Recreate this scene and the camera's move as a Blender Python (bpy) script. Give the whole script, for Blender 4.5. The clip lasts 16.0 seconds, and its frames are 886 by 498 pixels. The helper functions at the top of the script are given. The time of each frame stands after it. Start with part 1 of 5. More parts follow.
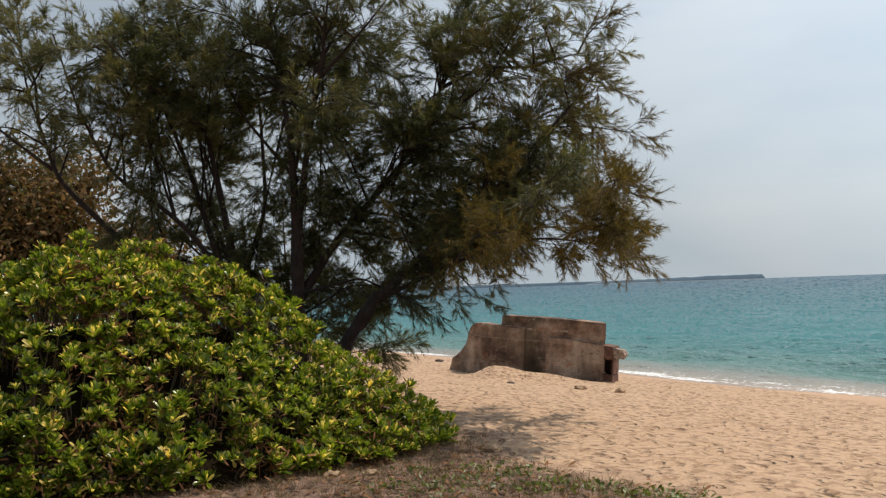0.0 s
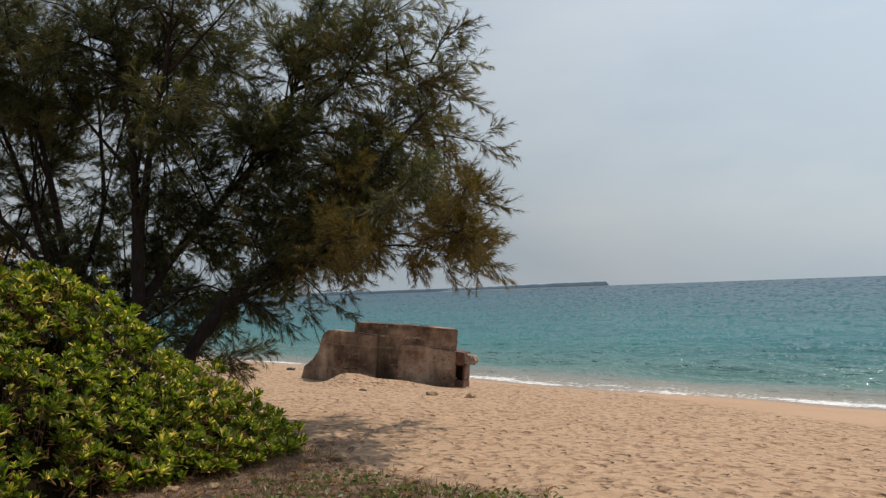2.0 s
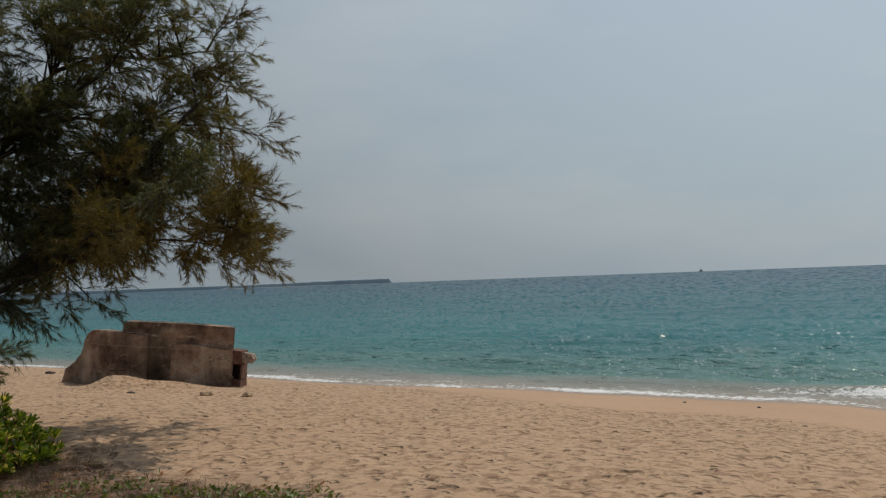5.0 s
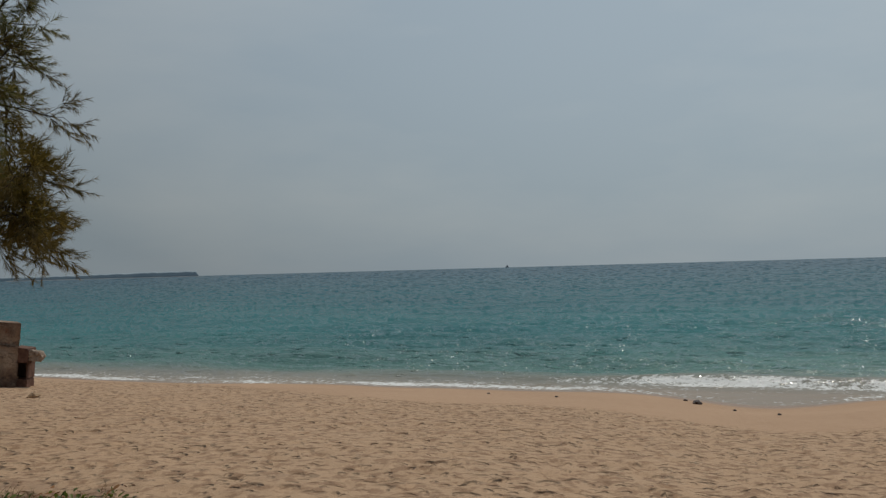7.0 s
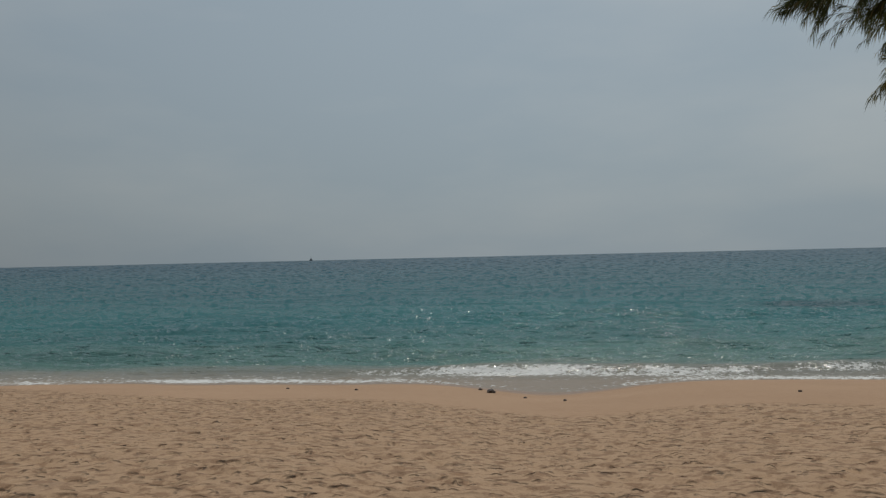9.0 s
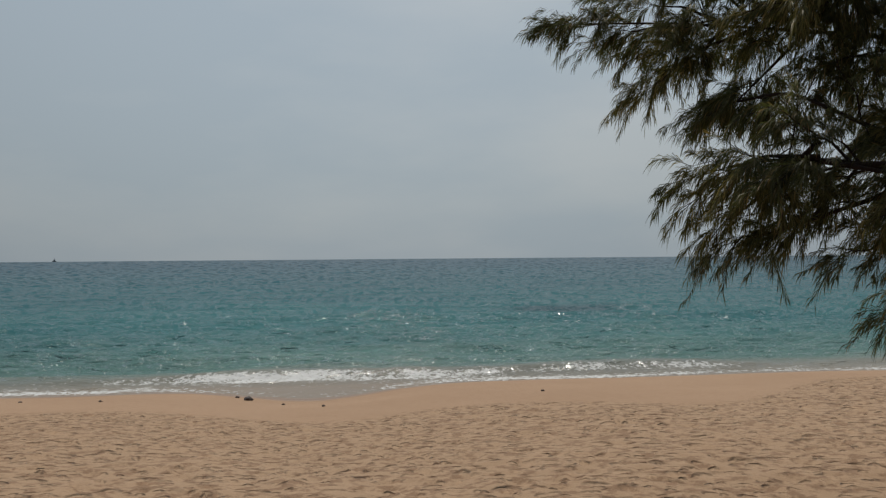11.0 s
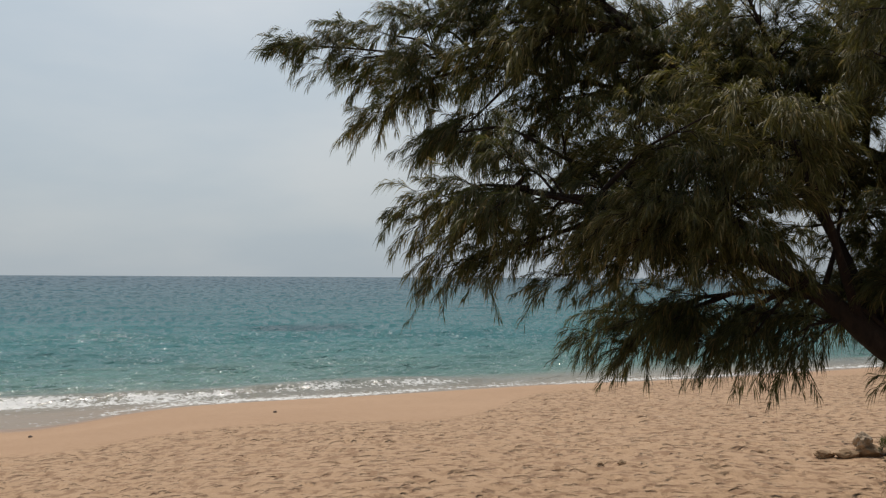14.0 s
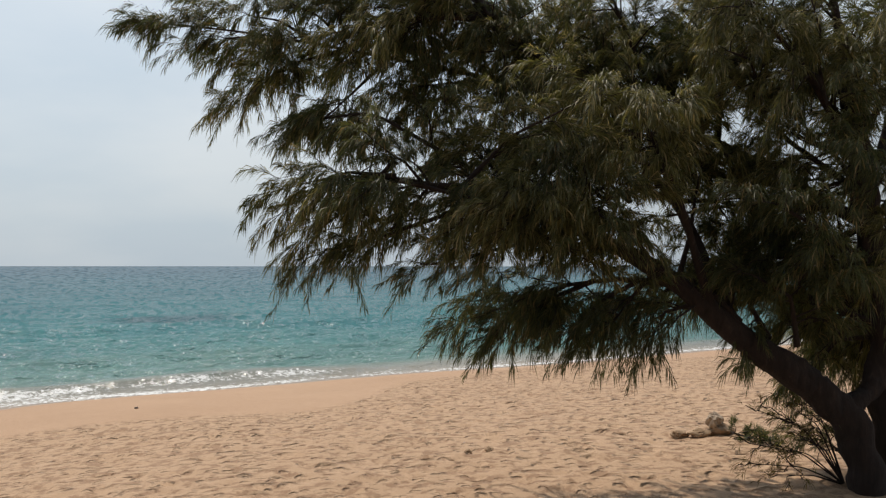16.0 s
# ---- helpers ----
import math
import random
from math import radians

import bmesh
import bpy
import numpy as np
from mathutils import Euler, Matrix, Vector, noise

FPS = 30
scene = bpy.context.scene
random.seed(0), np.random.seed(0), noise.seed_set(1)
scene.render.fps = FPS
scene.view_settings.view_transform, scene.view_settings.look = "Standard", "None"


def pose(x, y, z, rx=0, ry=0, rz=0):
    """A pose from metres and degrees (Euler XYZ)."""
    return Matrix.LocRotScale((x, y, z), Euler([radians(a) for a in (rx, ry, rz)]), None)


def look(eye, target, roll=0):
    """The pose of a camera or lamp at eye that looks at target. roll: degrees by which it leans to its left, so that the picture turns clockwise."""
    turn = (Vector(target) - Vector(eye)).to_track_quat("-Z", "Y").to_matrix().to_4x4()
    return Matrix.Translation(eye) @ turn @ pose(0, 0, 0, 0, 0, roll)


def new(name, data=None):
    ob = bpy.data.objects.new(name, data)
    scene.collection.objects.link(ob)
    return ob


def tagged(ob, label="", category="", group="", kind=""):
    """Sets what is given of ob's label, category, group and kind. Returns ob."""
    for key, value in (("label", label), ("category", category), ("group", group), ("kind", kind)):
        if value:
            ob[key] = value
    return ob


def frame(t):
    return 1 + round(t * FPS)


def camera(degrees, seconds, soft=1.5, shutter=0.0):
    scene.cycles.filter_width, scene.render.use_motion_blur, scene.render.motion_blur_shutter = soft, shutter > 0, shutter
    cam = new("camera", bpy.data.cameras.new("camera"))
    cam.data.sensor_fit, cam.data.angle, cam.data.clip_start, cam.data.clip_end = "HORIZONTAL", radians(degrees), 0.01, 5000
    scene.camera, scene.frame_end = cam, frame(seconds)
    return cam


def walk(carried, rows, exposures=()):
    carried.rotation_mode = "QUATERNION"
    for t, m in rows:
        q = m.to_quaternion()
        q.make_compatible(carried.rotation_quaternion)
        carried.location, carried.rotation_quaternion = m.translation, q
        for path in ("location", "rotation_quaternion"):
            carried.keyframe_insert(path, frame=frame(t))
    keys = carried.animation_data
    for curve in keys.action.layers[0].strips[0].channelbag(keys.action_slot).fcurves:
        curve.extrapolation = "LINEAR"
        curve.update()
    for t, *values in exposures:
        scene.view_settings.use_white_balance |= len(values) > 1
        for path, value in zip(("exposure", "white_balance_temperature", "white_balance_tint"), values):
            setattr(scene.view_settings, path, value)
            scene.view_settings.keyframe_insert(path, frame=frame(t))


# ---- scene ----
cam = camera(54.67, 16.0, soft=1.3)
PATH = [
    (0.0, 0.102, -0.107, 1.609, 0.00, 2.66, 2.00),
    (0.5, 0.116, -0.088, 1.597, -2.18, 2.83, 2.01),
    (1.0, 0.135, -0.075, 1.599, -4.50, 2.88, 2.01),
    (1.5, 0.150, -0.065, 1.602, -7.07, 2.88, 1.97),
    (2.0, 0.156, -0.060, 1.602, -9.65, 2.79, 2.03),
    (2.5, 0.167, -0.058, 1.601, -12.09, 2.73, 2.11),
    (3.0, 0.171, -0.055, 1.592, -14.52, 2.65, 2.15),
    (5.5, 0.225, -0.124, 1.584, -26.84, 1.93, 1.96),
    (6.0, 0.224, -0.119, 1.581, -29.98, 1.77, 1.77),
    (6.5, 0.231, -0.129, 1.583, -33.31, 1.55, 1.63),
    (7.0, 0.241, -0.134, 1.587, -36.51, 1.31, 1.58),
    (7.5, 0.263, -0.141, 1.597, -39.64, 1.08, 1.63),
    (8.0, 0.280, -0.142, 1.596, -42.75, 0.88, 1.63),
    (8.5, 0.295, -0.154, 1.589, -45.88, 0.70, 1.55),
    (9.0, 0.299, -0.162, 1.588, -49.55, 0.53, 1.33),
    (9.5, 0.300, -0.170, 1.591, -53.42, 0.33, 1.01),
    (10.0, 0.305, -0.189, 1.588, -57.69, 0.33, 0.77),
    (12.5, 0.383, -0.240, 1.612, -74.11, 1.27, 0.13),
    (13.0, 0.374, -0.274, 1.611, -76.80, 1.52, -0.04),
    (13.5, 0.367, -0.293, 1.602, -79.46, 1.75, -0.21),
    (14.0, 0.370, -0.299, 1.602, -82.33, 1.87, -0.31),
    (14.5, 0.387, -0.309, 1.616, -84.90, 1.81, -0.28),
    (15.0, 0.415, -0.317, 1.628, -87.26, 1.57, -0.23),
    (15.5, 0.444, -0.330, 1.624, -88.99, 1.32, -0.12),
    (16.0, 0.467, -0.361, 1.609, -90.61, 1.12, -0.03),
]
walk(cam, [(t, pose(x, y, z, 90 + pitch, roll, yaw)) for t, x, y, z, yaw, pitch, roll in PATH],
     exposures=((0.0, -0.04, 6550, 12), (2.5, -0.44, 6500, 12), (5.5, -0.90, 6400, 9), (7.0, -1.15, 6370, 8), (9.0, -1.30, 6370, 8),
                (10.0, -1.20, 6400, 9), (12.5, -0.88, 6620, 11), (14.5, -0.55, 6600, 12), (16.0, -0.36, 6540, 12)))

# ---- light ----
SUN_AZ, SUN_EL = radians(66), radians(60)
world = bpy.data.worlds.new("sky")
scene.world = world
world.use_nodes = True
wn = world.node_tree
sky = wn.nodes.new("ShaderNodeTexSky")
sky.sky_type = "NISHITA"
sky.sun_disc = False
sky.sun_elevation, sky.sun_rotation = SUN_EL, SUN_AZ
sky.air_density, sky.dust_density, sky.ozone_density = 1.0, 1.5, 1.0
# a bright haze veils the sky, thickest towards the horizon
wt = wn.nodes.new("ShaderNodeTexCoord")
ws = wn.nodes.new("ShaderNodeSeparateXYZ")
wn.links.new(wt.outputs["Generated"], ws.inputs[0])
wr = wn.nodes.new("ShaderNodeMapRange")
wn.links.new(ws.outputs[2], wr.inputs[0])
for socket, value in zip((1, 2, 3, 4), (0.0, 0.75, 0.97, 0.45)):
    wr.inputs[socket].default_value = value
wc = wn.nodes.new("ShaderNodeTexNoise")
wc.inputs["Scale"].default_value, wc.inputs["Detail"].default_value = 2.2, 5
wm = wn.nodes.new("ShaderNodeMapping")
wm.inputs["Scale"].default_value = (1, 1, 3.2)
wn.links.new(wt.outputs["Generated"], wm.inputs[0])
wn.links.new(wm.outputs[0], wc.inputs[0])
wh = wn.nodes.new("ShaderNodeValToRGB")
wh.color_ramp.elements[0].position, wh.color_ramp.elements[0].color = 0.40, (4.35, 5.10, 5.60, 1)
wh.color_ramp.elements[1].position, wh.color_ramp.elements[1].color = 0.68, (5.35, 5.85, 6.05, 1)
wn.links.new(wc.outputs[0], wh.inputs[0])
# the haze is brighter towards the sun
wd = wn.nodes.new("ShaderNodeVectorMath")
wd.operation = "DOT_PRODUCT"
wn.links.new(wt.outputs["Generated"], wd.inputs[0])
wd.inputs[1].default_value = (math.sin(SUN_AZ) * math.cos(SUN_EL), math.cos(SUN_AZ) * math.cos(SUN_EL), math.sin(SUN_EL))
wg = wn.nodes.new("ShaderNodeMapRange")
wn.links.new(wd.outputs["Value"], wg.inputs[0])
for socket, value in zip((1, 2, 3, 4), (0.35, 0.85, 1.0, 2.35)):
    wg.inputs[socket].default_value = value
wv = wn.nodes.new("ShaderNodeVectorMath")
wv.operation = "SCALE"
wn.links.new(wh.outputs[0], wv.inputs[0])
wn.links.new(wg.outputs[0], wv.inputs[3])
wx = wn.nodes.new("ShaderNodeMix")
wx.data_type = "RGBA"
wn.links.new(wr.outputs[0], wx.inputs[0])
wn.links.new(sky.outputs[0], wx.inputs[6])
wn.links.new(wv.outputs[0], wx.inputs[7])
wn.nodes["Background"].inputs[1].default_value = 0.10
wn.links.new(wx.outputs[2], wn.nodes["Background"].inputs[0])

sun = new("sun", bpy.data.lights.new("sun", "SUN"))
sun.data.energy, sun.data.angle, sun.data.color = 3.7, radians(0.6), (1.0, 0.92, 0.80)
sun_way = Vector((math.sin(SUN_AZ) * math.cos(SUN_EL), math.cos(SUN_AZ) * math.cos(SUN_EL), math.sin(SUN_EL)))
sun.matrix_world = look(sun_way * 60, (0, 0, 0))


# ---- material helpers ----
def material(name, rough=0.8):
    m = bpy.data.materials.new(name)
    m.use_nodes = True
    b = m.node_tree.nodes["Principled BSDF"]
    b.inputs["Roughness"].default_value = rough
    return m, m.node_tree, b


def node(nt, kind, **values):
    n = nt.nodes.new(kind)
    for key, value in values.items():
        n.inputs[key].default_value = value
    return n


def noise_tex(nt, scale, detail=4.0, rough=0.6, stretch=None):
    tc = nt.nodes.new("ShaderNodeTexCoord")
    n = node(nt, "ShaderNodeTexNoise", Scale=scale, Detail=detail, Roughness=rough)
    if stretch:
        mp = nt.nodes.new("ShaderNodeMapping")
        mp.inputs["Scale"].default_value = stretch[:3]
        if len(stretch) > 3:
            mp.inputs["Rotation"].default_value = (0, 0, stretch[3])
        nt.links.new(tc.outputs["Object"], mp.inputs[0])
        nt.links.new(mp.outputs[0], n.inputs[0])
    else:
        nt.links.new(tc.outputs["Object"], n.inputs[0])
    return n.outputs[0]


def ramp(nt, fac, stops):
    r = nt.nodes.new("ShaderNodeValToRGB")
    while len(r.color_ramp.elements) < len(stops):
        r.color_ramp.elements.new(0.5)
    for e, (at, c) in zip(r.color_ramp.elements, stops):
        e.position, e.color = at, (*c, 1) if len(c) == 3 else c
    if fac is not None:
        nt.links.new(fac, r.inputs[0])
    return r.outputs[0]


def mix(nt, fac, a, b, kind="MIX"):
    m = nt.nodes.new("ShaderNodeMix")
    m.data_type, m.blend_type = "RGBA", kind
    for sock, v in ((0, fac), (6, a), (7, b)):
        if isinstance(v, (int, float)):
            m.inputs[sock].default_value = v
        elif isinstance(v, tuple):
            m.inputs[sock].default_value = (*v, 1)
        else:
            nt.links.new(v, m.inputs[sock])
    return m.outputs[2]


def calc(nt, op, a, b=0.0, c=None):
    m = nt.nodes.new("ShaderNodeMath")
    m.operation = op
    for i, v in enumerate((a, b) if c is None else (a, b, c)):
        if isinstance(v, (int, float)):
            m.inputs[i].default_value = v
        else:
            nt.links.new(v, m.inputs[i])
    return m.outputs[0]


def bump(nt, b, height, strength=0.4, dist=0.02):
    n = node(nt, "ShaderNodeBump", Strength=strength, Distance=dist)
    nt.links.new(height, n.inputs["Height"])
    nt.links.new(n.outputs[0], b.inputs["Normal"])
    return n


def attribute(nt, name):
    a = nt.nodes.new("ShaderNodeAttribute")
    a.attribute_name = name
    return a.outputs["Fac"]


# ---- mesh helpers ----
def mesh_from(name, verts, quads=None, tris=None, smooth=False, attrs=None):
    """A mesh from arrays of vertices, quads and triangles."""
    me = bpy.data.meshes.new(name)
    verts = np.asarray(verts, dtype=np.float32).reshape(-1, 3)
    quads = np.zeros((0, 4), np.int32) if quads is None else np.asarray(quads, np.int32).reshape(-1, 4)
    tris = np.zeros((0, 3), np.int32) if tris is None else np.asarray(tris, np.int32).reshape(-1, 3)
    nq, nt_ = len(quads), len(tris)
    me.vertices.add(len(verts))
    me.vertices.foreach_set("co", verts.ravel())
    me.loops.add(nq * 4 + nt_ * 3)
    me.loops.foreach_set("vertex_index", np.concatenate((quads.ravel(), tris.ravel())).astype(np.int32))
    me.polygons.add(nq + nt_)
    starts = np.concatenate((np.arange(nq) * 4, nq * 4 + np.arange(nt_) * 3)).astype(np.int32)
    me.polygons.foreach_set("loop_start", starts)
    if smooth:
        me.polygons.foreach_set("use_smooth", np.ones(nq + nt_, dtype=bool))
    for key, value in (attrs or {}).items():
        a = me.attributes.new(key, "FLOAT", "POINT")
        a.data.foreach_set("value", np.asarray(value, np.float32))
    me.update(calc_edges=True)
    return me


def part(name, data, mat, parent=None, label=""):
    """Links a mesh or bmesh as one object under a thing or part."""
    if isinstance(data, bmesh.types.BMesh):
        me = bpy.data.meshes.new(name)
        data.to_mesh(me)
        data.free()
        data = me
    if mat is not None and not data.materials:
        data.materials.append(mat)
    ob = new(name, data)
    if parent is not None:
        ob.parent = parent
    if label:
        ob["label"] = label
    return ob


def lattice(ix, iy, seed):
    h = np.sin(ix * 127.1 + iy * 311.7 + seed * 74.7) * 43758.5453
    return h - np.floor(h)


def vnoise(x, y, seed=0):
    """Smooth value noise, 0 to 1."""
    ix, iy = np.floor(x), np.floor(y)
    fx, fy = x - ix, y - iy
    fx, fy = fx * fx * (3 - 2 * fx), fy * fy * (3 - 2 * fy)
    a, b = lattice(ix, iy, seed), lattice(ix + 1, iy, seed)
    c, d = lattice(ix, iy + 1, seed), lattice(ix + 1, iy + 1, seed)
    return (a * (1 - fx) + b * fx) * (1 - fy) + (c * (1 - fx) + d * fx) * fy


def fbm(x, y, seed=0, octaves=4):
    total, amp = 0, 0.5
    for k in range(octaves):
        total = total + amp * vnoise(x, y, seed + k)
        x, y, amp = x * 2.03 + 5.1, y * 2.03 + 1.7, amp * 0.5
    return total


# ---- the lie of the land ----
SEA = -1.4
N_AZ = radians(57)
SN, CN = math.sin(N_AZ), math.cos(N_AZ)


def shore(x, y):
    """Along the shore, and metres inland of the water's edge (seaward: minus)."""
    x, y = np.asarray(x, float), np.asarray(y, float)
    u, v = CN * x - SN * y, SN * x + CN * y
    edge = 20.5 + 0.25 * np.sin(u * 0.16 + 0.6) + 0.15 * np.sin(u * 0.55 + 1) - 1.9 * np.exp(-((u - 0.3) / 2.1) ** 2)
    return u, edge - v


def ground_z(x, y):
    """The smooth height of the beach."""
    u, s = shore(x, y)
    z = np.interp(s, (-3000, -400, -60, -20, -5, 0, 2.5, 4, 7, 10, 13, 16, 40, 200, 4000),
                  (-60, -14, -6, -3.4, -2.0, SEA, -1.07, -0.88, -0.6, -0.36, -0.12, 0.0, 0.15, 1.2, 4))
    z = z + 0.27 * np.exp(-(((x - 1.32) / 0.55) ** 2 + ((y - 20.3) / 0.7) ** 2))
    z = z + 0.17 * np.exp(-(((x - 2.25) / 0.85) ** 2 + ((y - 19.9) / 0.6) ** 2))
    return z


def footprints(x, y, cell, seed):
    """Dents of feet scattered over the sand, 0 to 1 deep, with a low rim."""
    gx, gy = np.floor(x / cell), np.floor(y / cell)
    out = np.zeros_like(x)
    for dx in (-1, 0, 1):
        for dy in (-1, 0, 1):
            cx, cy = gx + dx, gy + dy
            px = (cx + lattice(cx, cy, seed)) * cell
            py = (cy + lattice(cx, cy, seed + 3)) * cell
            turn = lattice(cx, cy, seed + 7) * 6.283
            size = cell * (0.28 + 0.3 * lattice(cx, cy, seed + 11))
            ax = (x - px) * np.cos(turn) + (y - py) * np.sin(turn)
            ay = -(x - px) * np.sin(turn) + (y - py) * np.cos(turn)
            d = np.sqrt((ax / size) ** 2 + (ay / (size * 0.6)) ** 2)
            dent = np.where(d < 1, -(1 - d * d), 0) + 0.35 * np.exp(-((d - 1.15) / 0.22) ** 2)
            out += dent * (lattice(cx, cy, seed + 17) > 0.3)
    return np.maximum(out, -1.05)


def relief(x, y):
    """Footprints and hummocks on the loose sand."""
    u, s = shore(x, y)
    edge = np.interp(u, (-14, -9, -5, -1, 1, 3.5, 5.5, 7.5, 9.5, 14), (2.2, 5.0, 6.3, 6.3, 7.1, 8.2, 9.2, 7.8, 5.4, 4.5)) + 0.9 * (fbm(u * 0.5, s * 0.2, 5) - 0.45)
    loose = np.clip((s - edge) / 0.4, 0.0, 1)
    far = np.clip((45 - s) / 20, 0, 1)
    z = 0.10 * (fbm(x * 0.35, y * 0.35, 2) - 0.47)
    z = z + loose * far * (0.022 * footprints(x, y, 0.34, 1)
                           + 0.06 * (fbm(x * 1.6, y * 1.6, 4) - 0.47) + 0.02 * (fbm(x * 5, y * 5, 6) - 0.47))
    return z * np.clip((s + 1.0) / 2.5, 0, 1), loose


def soil_mask(x, y):
    """Dry grass and humus along the scrub's seaward foot, partly standing for shade."""
    d = np.hypot((x + 4.2) / 6.7, (y - 7.6) / 3.7)
    m = np.minimum((1.06 - d) * 5.0, (6.55 - x - 0.62 * y) * 0.95)
    return np.clip(m + 2.2 * (fbm(x * 0.9, y * 0.9, 31) - 0.47) + 0.9 * (fbm(x * 4, y * 4, 33) - 0.47), 0, 1)


def surface(x, y):
    return float(ground_z(x, y)) + float(relief(np.array([float(x)]), np.array([float(y)]))[0][0])


# ---- materials ----
def sand_material():
    m, nt, b = material("beach_sand", 0.95)
    big = noise_tex(nt, 0.35, 5)
    mid = noise_tex(nt, 8.0, 4, 0.6)
    fine = noise_tex(nt, 140.0, 3)
    c = ramp(nt, big, ((0.3, (0.42, 0.255, 0.152)), (0.7, (0.49, 0.308, 0.192))))
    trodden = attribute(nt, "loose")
    # brown mottling on the loose sand stands in for shaded sides of footprints
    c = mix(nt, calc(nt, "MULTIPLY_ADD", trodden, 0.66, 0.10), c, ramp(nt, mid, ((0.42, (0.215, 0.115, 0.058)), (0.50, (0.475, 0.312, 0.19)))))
    c = mix(nt, 0.25, c, ramp(nt, fine, ((0.35, (0.25, 0.15, 0.08)), (0.6, (0.60, 0.43, 0.28)))))
    # soil brown, taken darker than bare soil to include some shade
    soil = ramp(nt, noise_tex(nt, 7.0, 6, 0.7), ((0.36, (0.070, 0.040, 0.027)), (0.64, (0.25, 0.15, 0.10))))
    c = mix(nt, attribute(nt, "soil"), c, soil)
    wet = attribute(nt, "wet")
    c = mix(nt, wet, c, mix(nt, 1.0, c, (0.62, 0.56, 0.50), "MULTIPLY"))
    nt.links.new(c, b.inputs["Base Color"])
    nt.links.new(calc(nt, "MULTIPLY_ADD", wet, -0.55, 0.95), b.inputs["Roughness"])
    h = calc(nt, "ADD", calc(nt, "MULTIPLY", noise_tex(nt, 22.0, 5), 0.7), calc(nt, "MULTIPLY", fine, 0.3))
    tc = nt.nodes.new("ShaderNodeTexCoord")
    wob = node(nt, "ShaderNodeTexNoise", Scale=5.0, Detail=3.0)
    nt.links.new(tc.outputs["Object"], wob.inputs[0])
    shift = nt.nodes.new("ShaderNodeVectorMath")
    shift.operation = "MULTIPLY_ADD"
    nt.links.new(wob.outputs["Color"], shift.inputs[0])
    shift.inputs[1].default_value = (0.16, 0.16, 0.0)
    nt.links.new(tc.outputs["Object"], shift.inputs[2])

    def bowls(scale, depth, reach):
        """Trodden dents, round and shallow, at random places."""
        v = node(nt, "ShaderNodeTexVoronoi", Scale=scale)
        v.voronoi_dimensions = "2D"
        nt.links.new(shift.outputs[0], v.inputs["Vector"])
        bowl = nt.nodes.new("ShaderNodeMapRange")
        bowl.interpolation_type = "SMOOTHSTEP"
        nt.links.new(v.outputs["Distance"], bowl.inputs[0])
        for socket, value in zip((1, 2, 3, 4), (0.08, reach, -depth, 0.0)):
            bowl.inputs[socket].default_value = value
        some = nt.nodes.new("ShaderNodeSeparateColor")
        nt.links.new(v.outputs["Color"], some.inputs[0])
        return calc(nt, "MULTIPLY", bowl.outputs[0], calc(nt, "MAXIMUM", calc(nt, "MULTIPLY_ADD", some.outputs[0], 1.4, -0.2), 0.0))

    pits = calc(nt, "ADD", bowls(3.6, 0.054, 0.40), bowls(7.5, 0.044, 0.40))
    h = calc(nt, "ADD", calc(nt, "MULTIPLY", h, 0.011), calc(nt, "MULTIPLY", pits, trodden))
    bump(nt, b, h, 1.0, 1.0)
    return m


